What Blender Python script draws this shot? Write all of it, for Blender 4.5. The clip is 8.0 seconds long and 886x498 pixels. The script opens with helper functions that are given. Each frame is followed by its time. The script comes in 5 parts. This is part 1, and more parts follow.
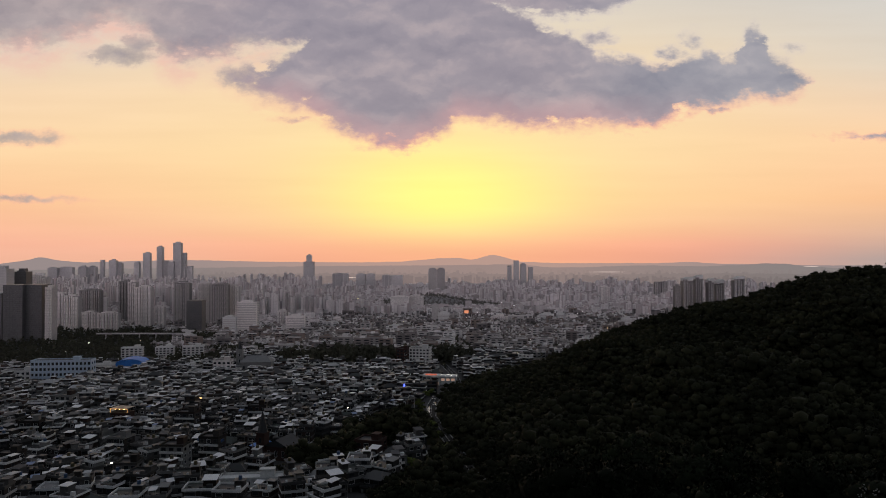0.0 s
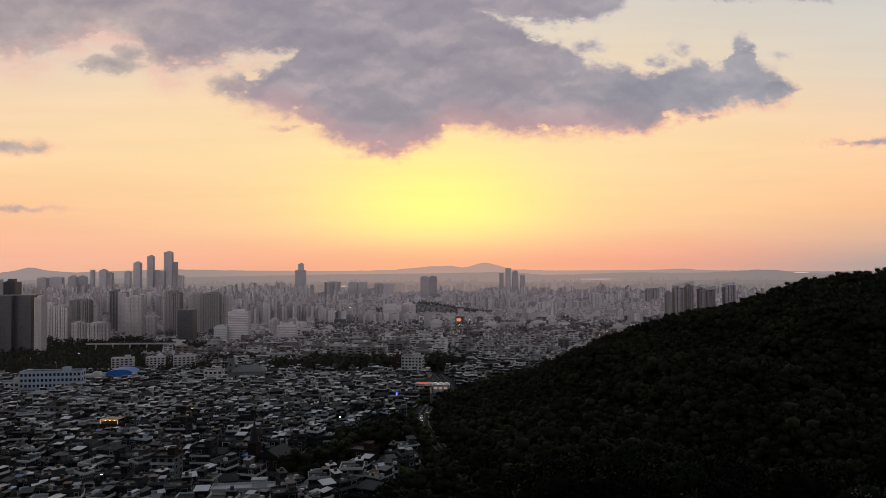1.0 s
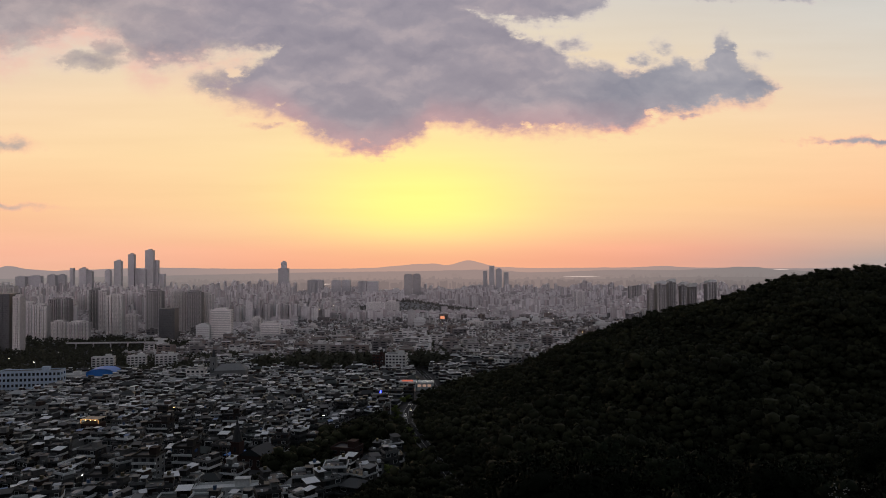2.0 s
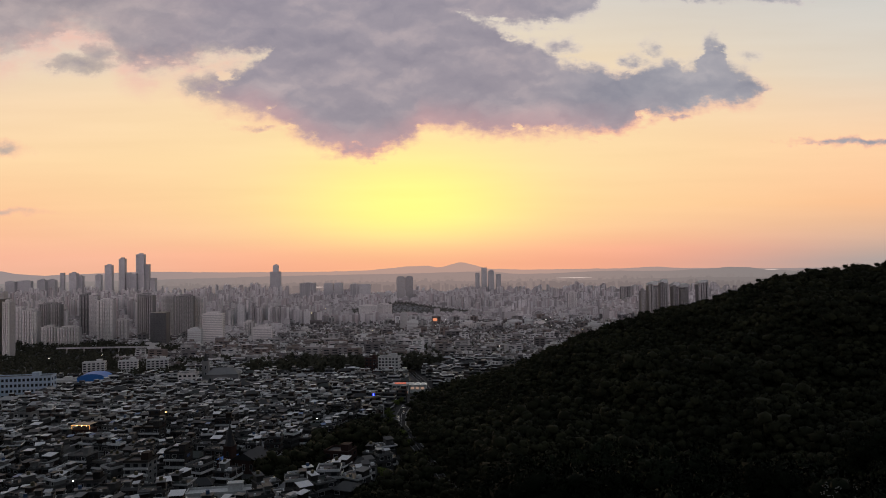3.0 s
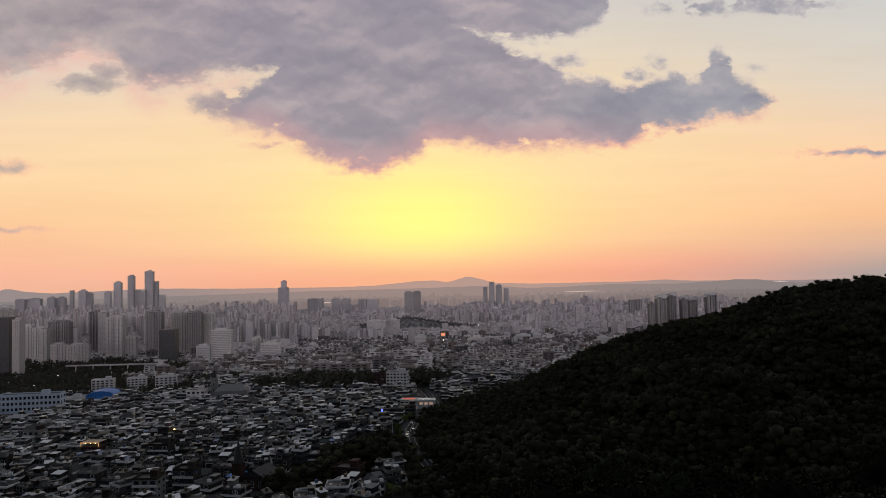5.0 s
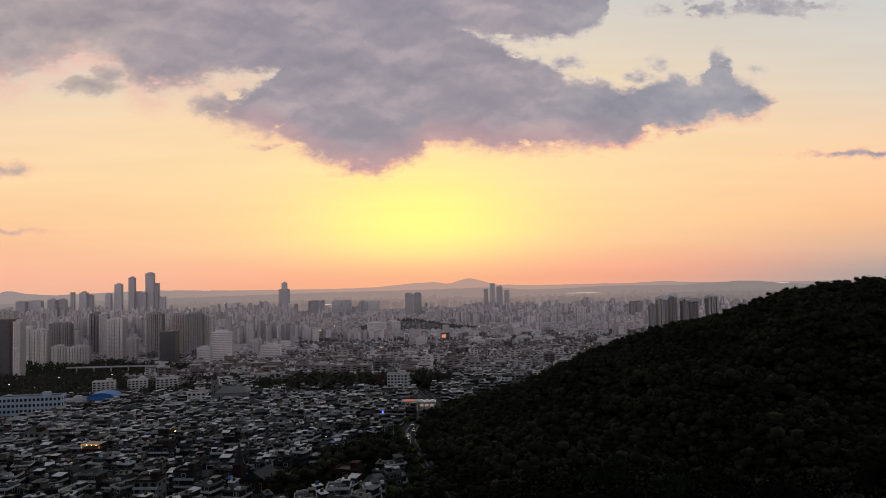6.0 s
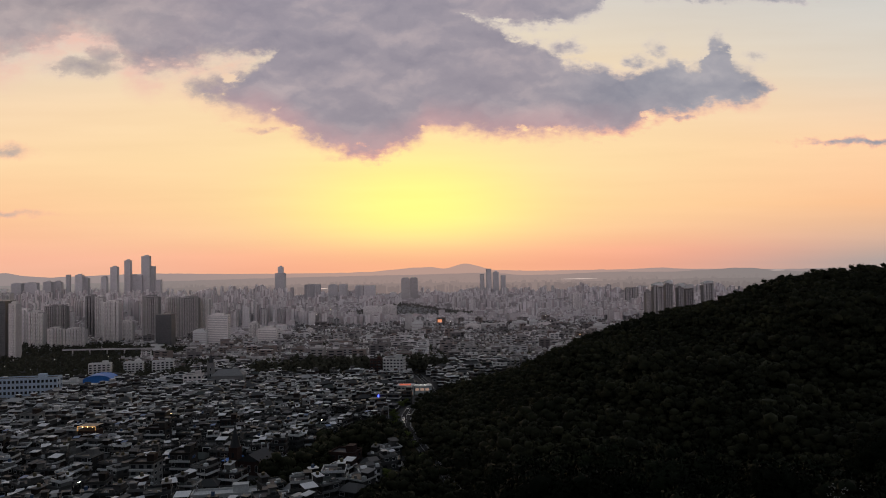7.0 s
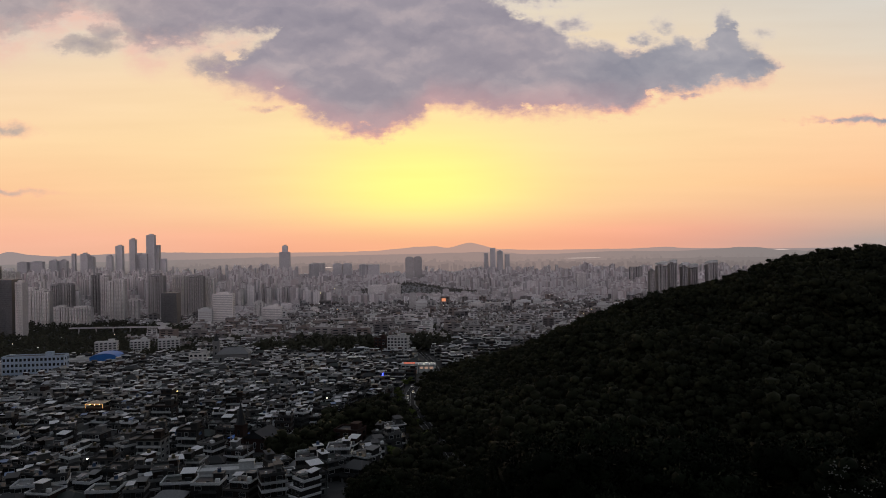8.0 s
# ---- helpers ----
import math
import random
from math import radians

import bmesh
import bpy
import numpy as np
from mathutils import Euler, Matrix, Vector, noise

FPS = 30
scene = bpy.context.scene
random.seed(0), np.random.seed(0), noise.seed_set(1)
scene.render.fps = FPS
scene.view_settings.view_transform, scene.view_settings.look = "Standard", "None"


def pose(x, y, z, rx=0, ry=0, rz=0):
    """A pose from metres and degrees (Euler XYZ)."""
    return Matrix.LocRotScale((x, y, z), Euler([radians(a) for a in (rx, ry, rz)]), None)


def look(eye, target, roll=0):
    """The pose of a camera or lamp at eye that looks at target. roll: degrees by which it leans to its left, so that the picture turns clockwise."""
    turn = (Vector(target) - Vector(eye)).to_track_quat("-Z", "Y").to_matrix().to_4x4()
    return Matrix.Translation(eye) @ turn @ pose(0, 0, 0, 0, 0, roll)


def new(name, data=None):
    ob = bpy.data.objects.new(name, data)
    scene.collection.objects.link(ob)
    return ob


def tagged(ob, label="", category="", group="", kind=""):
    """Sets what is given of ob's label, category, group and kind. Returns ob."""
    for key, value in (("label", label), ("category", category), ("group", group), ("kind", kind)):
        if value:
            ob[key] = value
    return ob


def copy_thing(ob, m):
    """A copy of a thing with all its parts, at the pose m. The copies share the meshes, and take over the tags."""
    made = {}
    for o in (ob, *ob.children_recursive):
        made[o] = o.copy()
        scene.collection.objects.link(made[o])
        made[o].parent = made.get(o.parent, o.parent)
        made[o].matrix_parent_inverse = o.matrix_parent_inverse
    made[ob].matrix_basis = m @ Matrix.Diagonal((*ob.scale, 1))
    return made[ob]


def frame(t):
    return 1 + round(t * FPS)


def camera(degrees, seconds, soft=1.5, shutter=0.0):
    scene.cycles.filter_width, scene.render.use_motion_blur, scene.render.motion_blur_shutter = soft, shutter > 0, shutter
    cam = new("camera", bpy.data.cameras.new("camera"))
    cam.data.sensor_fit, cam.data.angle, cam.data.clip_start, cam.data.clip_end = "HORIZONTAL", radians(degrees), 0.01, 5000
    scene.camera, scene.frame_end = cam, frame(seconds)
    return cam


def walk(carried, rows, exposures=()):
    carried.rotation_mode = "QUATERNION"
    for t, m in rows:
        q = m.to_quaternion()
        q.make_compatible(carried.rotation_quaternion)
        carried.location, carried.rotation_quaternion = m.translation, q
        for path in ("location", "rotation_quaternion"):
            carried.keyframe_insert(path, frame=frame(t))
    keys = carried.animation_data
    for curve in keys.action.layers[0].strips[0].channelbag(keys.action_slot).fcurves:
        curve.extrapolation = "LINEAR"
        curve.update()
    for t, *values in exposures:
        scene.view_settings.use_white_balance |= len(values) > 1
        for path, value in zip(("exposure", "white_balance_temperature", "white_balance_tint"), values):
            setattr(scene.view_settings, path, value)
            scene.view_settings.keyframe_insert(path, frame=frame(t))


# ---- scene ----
EYE = 165.0
cam = camera(63.0, 8.0, soft=0.95)
# seconds, yaw, pitch, lean in degrees: held in the hand on a hillside terrace
TURNS = [
    (0.0, 0.000, 0.776, 0.000), (0.5, -0.179, 1.115, -0.031), (1.0, -0.646, 1.407, -0.310),
    (1.5, -1.352, 1.214, -0.325), (3.0, -2.558, 1.383, -0.797), (3.5, -2.555, 1.867, -0.986),
    (4.0, -2.433, 2.165, -1.127), (4.5, -2.101, 2.384, -1.147), (6.0, -1.943, 2.679, -1.301),
    (6.5, -2.155, 2.231, -1.095), (7.0, -2.196, 1.487, -0.894), (7.5, -2.096, 0.520, -0.878),
    (8.0, -1.849, -0.162, -0.857)]
walk(cam, [(t, pose(0, 0, EYE, 90 + p, 0, y) @ pose(0, 0, 0, 0, 0, r)) for t, y, p, r in TURNS])

# ---------------------------------------------------------------- world and light
SUN_AZ, SUN_EL = 0.9, 4.0


class Nodes:
    """Short hand for building node trees."""

    def __init__(self, tree):
        self.t = tree
        tree.nodes.clear()

    def add(self, kind):
        return self.t.nodes.new(kind)

    def put(self, sock, v):
        if isinstance(v, bpy.types.NodeSocket):
            self.t.links.new(v, sock)
        elif v is not None:
            sock.default_value = v

    def math(self, op, a, b=None, c=None, clamp=False):
        n = self.add("ShaderNodeMath")
        n.operation, n.use_clamp = op, clamp
        for s, v in zip(n.inputs, (a, b, c)):
            self.put(s, v)
        return n.outputs[0]

    def vec(self, op, a, b=None):
        n = self.add("ShaderNodeVectorMath")
        n.operation = op
        self.put(n.inputs[0], a)
        if b is not None:
            self.put(n.inputs[3 if op == "SCALE" else 1], b)
        return n.outputs["Value" if op in ("DOT_PRODUCT", "LENGTH") else "Vector"]

    def xyz(self, x, y, z):
        n = self.add("ShaderNodeCombineXYZ")
        for s, v in zip(n.inputs, (x, y, z)):
            self.put(s, v)
        return n.outputs[0]

    def split(self, v):
        n = self.add("ShaderNodeSeparateXYZ")
        self.put(n.inputs[0], v)
        return n.outputs

    def mix(self, f, a, b, blend="MIX"):
        n = self.add("ShaderNodeMix")
        n.data_type, n.blend_type = "RGBA", blend
        self.put(n.inputs[0], f)
        for s, v in ((n.inputs[6], a), (n.inputs[7], b)):
            self.put(s, (*v, 1) if isinstance(v, tuple) and len(v) == 3 else v)
        return n.outputs[2]

    def step(self, v, a, b, lo=0.0, hi=1.0):
        n = self.add("ShaderNodeMapRange")
        n.interpolation_type = "SMOOTHSTEP"
        for s, x in zip(n.inputs, (v, a, b, lo, hi)):
            self.put(s, x)
        return n.outputs[0]

    def noise(self, vector, scale, detail=4.0, rough=0.55, colour=False, dims="3D"):
        n = self.add("ShaderNodeTexNoise")
        n.noise_dimensions = dims
        self.put(n.inputs["Vector"], vector)
        n.inputs["Scale"].default_value = scale
        n.inputs["Detail"].default_value = detail
        n.inputs["Roughness"].default_value = rough
        return n.outputs["Color" if colour else "Fac"]

    def ramp(self, f, stops, mode="LINEAR"):
        n = self.add("ShaderNodeValToRGB")
        n.color_ramp.interpolation = mode
        e = n.color_ramp.elements
        while len(e) < len(stops):
            e.new(0.5)
        for x, (p, c) in zip(e, stops):
            x.position, x.color = p, (*c, 1)
        self.put(n.inputs[0], f)
        return n.outputs[0]


def make_world():
    w = bpy.data.worlds.new("evening_sky")
    scene.world = w
    w.use_nodes = True
    k = Nodes(w.node_tree)
    way = k.add("ShaderNodeTexCoord").outputs["Generated"]
    x, y, z = k.split(way)
    ahead = k.math("MAXIMUM", y, 0.06)
    u = k.math("DIVIDE", x, ahead)
    v = k.math("DIVIDE", z, ahead)
    # clear sunset sky: warm belt over the horizon, paler above
    el = k.math("DIVIDE", v, 0.42)
    front = k.ramp(el, [(0.0, (0.84, 0.33, 0.225)), (0.05, (0.99, 0.365, 0.245)), (0.10, (1.0, 0.43, 0.25)), (0.2, (1.0, 0.56, 0.28)), (0.36, (1.0, 0.67, 0.37)),
                        (0.55, (0.93, 0.665, 0.42)), (0.75, (0.76, 0.645, 0.51)), (1.0, (0.60, 0.59, 0.56))])
    cool = k.ramp(el, [(0.0, (0.40, 0.35, 0.32)), (0.08, (0.66, 0.42, 0.30)), (0.20, (0.98, 0.53, 0.28)), (0.40, (1.0, 0.63, 0.36)),
                       (0.65, (0.75, 0.64, 0.50)), (1.0, (0.59, 0.595, 0.56))])
    front = k.mix(k.step(u, 0.18, 0.75), front, cool)
    pale = k.math("MULTIPLY", k.step(u, 0.0, -0.5), k.step(v, 0.16, 0.0))
    front = k.mix(k.math("MULTIPLY", pale, 0.6), front, (0.92, 0.525, 0.34))
    du = k.math("DIVIDE", k.math("SUBTRACT", u, 0.003), 0.150)
    dv = k.math("DIVIDE", k.math("SUBTRACT", v, 0.084), 0.074)
    r2 = k.math("ADD", k.math("MULTIPLY", du, du), k.math("MULTIPLY", dv, dv))
    glow = k.math("EXPONENT", k.math("MULTIPLY", r2, -0.9))
    base = k.math("MULTIPLY", k.math("EXPONENT", k.math("MULTIPLY", k.math("MULTIPLY", u, u), -14.0)), k.step(v, 0.06, 0.005))
    front = k.mix(k.math("MULTIPLY", base, 0.75), front, (1.0, 0.375, 0.215))
    halo = k.math("EXPONENT", k.math("MULTIPLY", r2, -0.11))
    front = k.mix(k.math("MULTIPLY", k.math("MULTIPLY", halo, 0.58), k.step(v, 0.0, 0.06, 0.3, 1.0)), front, (1.02, 0.78, 0.36))
    glow = k.math("MULTIPLY", glow, k.step(v, 0.0, 0.075, 0.15, 1.0))
    front = k.mix(k.math("MULTIPLY", glow, 0.97), front, (1.05, 0.985, 0.25))
    streak = k.noise(k.vec("MULTIPLY", k.xyz(u, v, 0.0), (1.2, 14.0, 1.0)), 3.0, 4.0, 0.5)
    front = k.mix(1.0, front, k.mix(streak, (0.95, 0.93, 0.92), (1.04, 1.05, 1.07)), "MULTIPLY")
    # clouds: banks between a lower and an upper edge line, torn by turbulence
    flat = k.xyz(u, v, 0.0)
    turn = k.vec("SUBTRACT", k.noise(k.vec("MULTIPLY", flat, (1.0, 1.4, 1.0)), 22.0, 7.0, 0.62, True), (0.5, 0.5, 0.5))
    big = k.vec("SUBTRACT", k.noise(flat, 6.0, 3.0, 0.5, True), (0.5, 0.5, 0.5))
    bent = k.vec("ADD", k.vec("ADD", flat, k.vec("MULTIPLY", turn, (0.046, 0.032, 0.0))), k.vec("MULTIPLY", big, (0.022, 0.014, 0.0)))
    bu, bv, _ = k.split(bent)
    along = k.math("DIVIDE", k.math("ADD", bu, 0.9), 1.8)

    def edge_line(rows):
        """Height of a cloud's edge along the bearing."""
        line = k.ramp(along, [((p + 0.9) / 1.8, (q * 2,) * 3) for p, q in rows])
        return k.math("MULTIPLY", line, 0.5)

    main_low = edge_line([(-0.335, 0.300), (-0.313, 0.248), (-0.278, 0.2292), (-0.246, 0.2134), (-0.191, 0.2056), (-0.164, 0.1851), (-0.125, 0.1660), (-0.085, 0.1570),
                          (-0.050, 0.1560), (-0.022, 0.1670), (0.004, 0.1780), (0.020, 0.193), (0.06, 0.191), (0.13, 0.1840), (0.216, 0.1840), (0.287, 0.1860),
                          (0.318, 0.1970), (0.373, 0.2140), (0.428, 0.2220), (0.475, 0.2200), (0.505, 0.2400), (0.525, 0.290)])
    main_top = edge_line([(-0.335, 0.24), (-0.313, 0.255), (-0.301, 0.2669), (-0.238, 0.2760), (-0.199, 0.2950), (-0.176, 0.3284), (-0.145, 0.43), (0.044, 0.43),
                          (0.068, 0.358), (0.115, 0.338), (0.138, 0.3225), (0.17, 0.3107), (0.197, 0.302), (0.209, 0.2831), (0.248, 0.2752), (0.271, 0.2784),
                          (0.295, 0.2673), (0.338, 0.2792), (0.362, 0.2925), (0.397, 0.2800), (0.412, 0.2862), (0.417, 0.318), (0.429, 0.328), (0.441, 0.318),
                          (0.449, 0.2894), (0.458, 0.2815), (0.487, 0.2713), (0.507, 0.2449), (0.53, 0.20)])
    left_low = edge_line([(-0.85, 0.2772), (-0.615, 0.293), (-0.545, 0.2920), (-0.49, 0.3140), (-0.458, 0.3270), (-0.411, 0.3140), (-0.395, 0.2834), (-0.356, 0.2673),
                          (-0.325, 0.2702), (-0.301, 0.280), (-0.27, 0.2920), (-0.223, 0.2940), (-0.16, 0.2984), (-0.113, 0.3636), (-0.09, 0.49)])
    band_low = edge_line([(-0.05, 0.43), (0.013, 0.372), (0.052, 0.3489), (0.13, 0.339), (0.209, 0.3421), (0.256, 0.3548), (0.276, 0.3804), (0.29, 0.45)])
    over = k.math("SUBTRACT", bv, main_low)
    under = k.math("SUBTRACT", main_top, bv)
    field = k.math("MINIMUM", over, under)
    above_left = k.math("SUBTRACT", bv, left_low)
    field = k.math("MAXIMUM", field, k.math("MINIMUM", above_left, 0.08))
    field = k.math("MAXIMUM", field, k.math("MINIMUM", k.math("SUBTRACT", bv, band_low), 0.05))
    # small puffs and far streaks
    for cx, cy, a, b, deep in ((-0.445, 0.281, 0.052, 0.0150, 0.020), (-0.420, 0.296, 0.024, 0.020, 0.020), (-0.60, 0.1665, 0.062, 0.0095, 0.014), (-0.585, 0.0835, 0.066, 0.0042, 0.010),
                               (-0.553, 0.1690, 0.022, 0.008, 0.010), (0.635, 0.1685, 0.085, 0.0046, 0.009), (0.316, 0.2875, 0.016, 0.009, 0.006), (0.348, 0.306, 0.011, 0.010, 0.006),
                               (0.483, 0.2945, 0.011, 0.005, 0.004), (0.213, 0.307, 0.018, 0.009, 0.004), (0.47, 0.383, 0.13, 0.012, 0.010), (0.378, 0.207, 0.016, 0.003, 0.005),
                               (-0.207, 0.1925, 0.018, 0.003, 0.006)):
        d = k.vec("MULTIPLY", k.vec("SUBTRACT", bent, (cx, cy, 0)), (1 / a, 1 / b, 0))
        f = k.math("MULTIPLY", k.math("SUBTRACT", 1.0, k.vec("DOT_PRODUCT", d, d)), deep)
        field = k.math("MAXIMUM", field, f)
    fine = k.noise(k.vec("MULTIPLY", flat, (1.0, 1.6, 1.0)), 60.0, 6.0, 0.6)
    field = k.math("ADD", field, k.math("MULTIPLY_ADD", k.math("SUBTRACT", fine, 0.5), 0.030, 0.0100))
    rents = k.noise(k.vec("MULTIPLY", flat, (1.0, 1.9, 1.0)), 17.0, 5.0, 0.6)
    field = k.math("SUBTRACT", field, k.math("MULTIPLY", k.step(rents, 0.55, 0.72), k.step(field, 0.055, 0.012, 0.0, 0.024)))
    wide = k.noise(flat, 5.0, 2.0, 0.5)
    soft = k.math("MULTIPLY_ADD", k.step(u, -0.08, -0.30), 0.024, k.math("MULTIPLY_ADD", k.step(wide, 0.35, 0.65), 0.016, 0.012))
    dense = k.step(field, k.math("MULTIPLY", soft, -0.35), soft)
    # billows, lit from below by the glow
    low_side = k.vec("ADD", bent, (0.0, -0.010, 0.0))
    lump_a = k.noise(k.vec("MULTIPLY", bent, (1.0, 1.7, 1.0)), 8.5, 5.0, 0.5)
    lump_b = k.noise(k.vec("MULTIPLY", low_side, (1.0, 1.7, 1.0)), 8.5, 5.0, 0.5)
    shade = k.math("MULTIPLY_ADD", k.math("SUBTRACT", lump_a, lump_b), 0.8, k.math("MULTIPLY_ADD", k.math("SUBTRACT", lump_a, 0.5), 0.75, 0.5))
    body = k.ramp(shade, [(0.30, (0.262, 0.235, 0.275)), (0.5, (0.330, 0.288, 0.318)), (0.70, (0.46, 0.378, 0.380))])
    body = k.mix(k.math("MULTIPLY", k.step(u, 0.12, 0.36), 0.65), body, k.ramp(shade, [(0.32, (0.250, 0.262, 0.305)), (0.68, (0.40, 0.392, 0.405))]))
    body = k.mix(k.math("MULTIPLY", k.step(u, -0.2, -0.5), 0.7), body, k.ramp(shade, [(0.32, (0.335, 0.285, 0.285)), (0.68, (0.52, 0.42, 0.385))]))
    rosy = k.math("MULTIPLY", k.step(over, 0.050, 0.0), k.math("MULTIPLY", k.step(u, 0.40, 0.15), k.step(u, -0.33, -0.2)))
    body = k.mix(k.math("MULTIPLY", rosy, 0.62), body, (0.62, 0.335, 0.325))
    edge = k.mix(k.step(v, 0.19, 0.29), (0.95, 0.46, 0.33), k.mix(0.55, front, (0.66, 0.56, 0.52)))
    veil = k.math("MULTIPLY", k.math("MULTIPLY", k.step(above_left, -0.050, 0.004), k.step(u, -0.12, -0.30)), k.step(rents, 0.36, 0.60, 0.25, 0.85))
    front = k.mix(veil, front, (0.86, 0.50, 0.395))
    cloud = k.mix(k.step(field, 0.002, 0.022), edge, body)
    front = k.mix(k.math("MULTIPLY", dense, 0.97), front, cloud)
    front = k.mix(1.0, front, (1.0, 1.03, 1.09), "MULTIPLY")
    # the rest of the sky: dusk behind the viewer
    dusk = k.add("ShaderNodeTexSky")
    dusk.sky_type, dusk.sun_disc = "NISHITA", False
    dusk.sun_elevation, dusk.sun_rotation = radians(SUN_EL), radians(SUN_AZ)
    dusk.altitude, dusk.dust_density = 200.0, 3.0
    air = dusk.outputs[0]
    air = k.vec("SCALE", air, 0.05)
    # Low rear band added far brighter than dusk, to light the distant facades.
    rear = k.ramp(z, [(0.0, (2.00, 1.66, 1.84)), (0.19, (1.80, 1.55, 1.76)), (0.275, (0.20, 0.185, 0.21)), (0.5, (0.075, 0.08, 0.10)), (1.0, (0.25, 0.265, 0.30))])
    side = k.ramp(z, [(0.0, (0.27, 0.235, 0.23)), (0.25, (0.17, 0.16, 0.175)), (0.5, (0.09, 0.095, 0.115)), (1.0, (0.25, 0.265, 0.30))])
    flatlen = k.math("SQRT", k.math("ADD", k.math("MULTIPLY", x, x), k.math("MULTIPLY", y, y)))
    facing = k.math("DIVIDE", y, k.math("MAXIMUM", flatlen, 0.001))
    rear = k.mix(k.step(facing, -0.1, -0.75), side, rear)
    rear = k.mix(1.0, rear, air, "ADD")
    use = k.math("MULTIPLY", k.step(facing, 0.45, 0.80), k.step(z, 0.62, 0.38))
    sky = k.mix(use, rear, front)
    bg = k.add("ShaderNodeBackground")
    k.put(bg.inputs[0], sky)
    bg.inputs[1].default_value = 1.0
    k.put(k.add("ShaderNodeOutputWorld").inputs[0], bg.outputs[0])


make_world()
sun_data = bpy.data.lights.new("sun", "SUN")
sun_data.energy, sun_data.angle, sun_data.color = 0.12, radians(12), (1.0, 0.72, 0.42)
sun = new("sun", sun_data)
sun.matrix_world = look((0, 0, 600), (-math.sin(radians(SUN_AZ)), -1, 600 - math.tan(radians(SUN_EL))))
scene.view_settings.exposure = 0.0


# ---------------------------------------------------------------- materials
def surface(name, stops, grain=3.0, bump=0.15, rough=0.8, metal=0.0, rand="none", soil=0.25, spec=0.3, stretch=(1, 1, 1)):
    """A weathered surface: colours picked per piece or by noise, with fine grain, stains and relief."""
    m = bpy.data.materials.new(name)
    m.use_nodes = True
    k = Nodes(m.node_tree)
    co = k.vec("MULTIPLY", k.add("ShaderNodeTexCoord").outputs["Object"], stretch)
    fine = k.noise(co, grain, 5.0, 0.6)
    wide = k.noise(co, grain * 0.13, 3.0, 0.6)
    if rand == "island":
        pick = k.add("ShaderNodeNewGeometry").outputs["Random Per Island"]
    elif rand == "object":
        pick = k.add("ShaderNodeObjectInfo").outputs["Random"]
    else:
        pick = wide
    n = len(stops)
    if rand == "none":
        base = k.ramp(pick, [(0.32 + 0.36 * i / max(1, n - 1), c) for i, c in enumerate(stops)])
    else:
        base = k.ramp(pick, [(i / n, c) for i, c in enumerate(stops)], "CONSTANT")
    base = k.mix(k.step(fine, 0.3, 0.75), k.mix(1.0, base, (1 - soil,) * 3, "MULTIPLY"), base)
    base = k.mix(k.step(wide, 0.5, 0.72, 0.0, soil), base, k.mix(1.0, base, (0.55, 0.5, 0.45), "MULTIPLY"))
    b = k.add("ShaderNodeBsdfPrincipled")
    k.put(b.inputs["Base Color"], base)
    b.inputs["Metallic"].default_value = metal
    b.inputs["Specular IOR Level"].default_value = spec
    k.put(b.inputs["Roughness"], k.step(fine, 0.2, 0.8, max(0.02, rough - 0.12), min(1.0, rough + 0.1)))
    if bump:
        n = k.add("ShaderNodeBump")
        n.inputs["Strength"].default_value = bump
        n.inputs["Distance"].default_value = 0.05
        k.put(n.inputs["Height"], fine)
        k.put(b.inputs["Normal"], n.outputs[0])
    k.put(k.add("ShaderNodeOutputMaterial").inputs[0], b.outputs[0])
    return m


def lit(name, colour, power):
    m = bpy.data.materials.new(name)
    m.use_nodes = True
    k = Nodes(m.node_tree)
    e = k.add("ShaderNodeEmission")
    e.inputs[0].default_value, e.inputs[1].default_value = (*colour, 1), power
    k.put(k.add("ShaderNodeOutputMaterial").inputs[0], e.outputs[0])
    return m


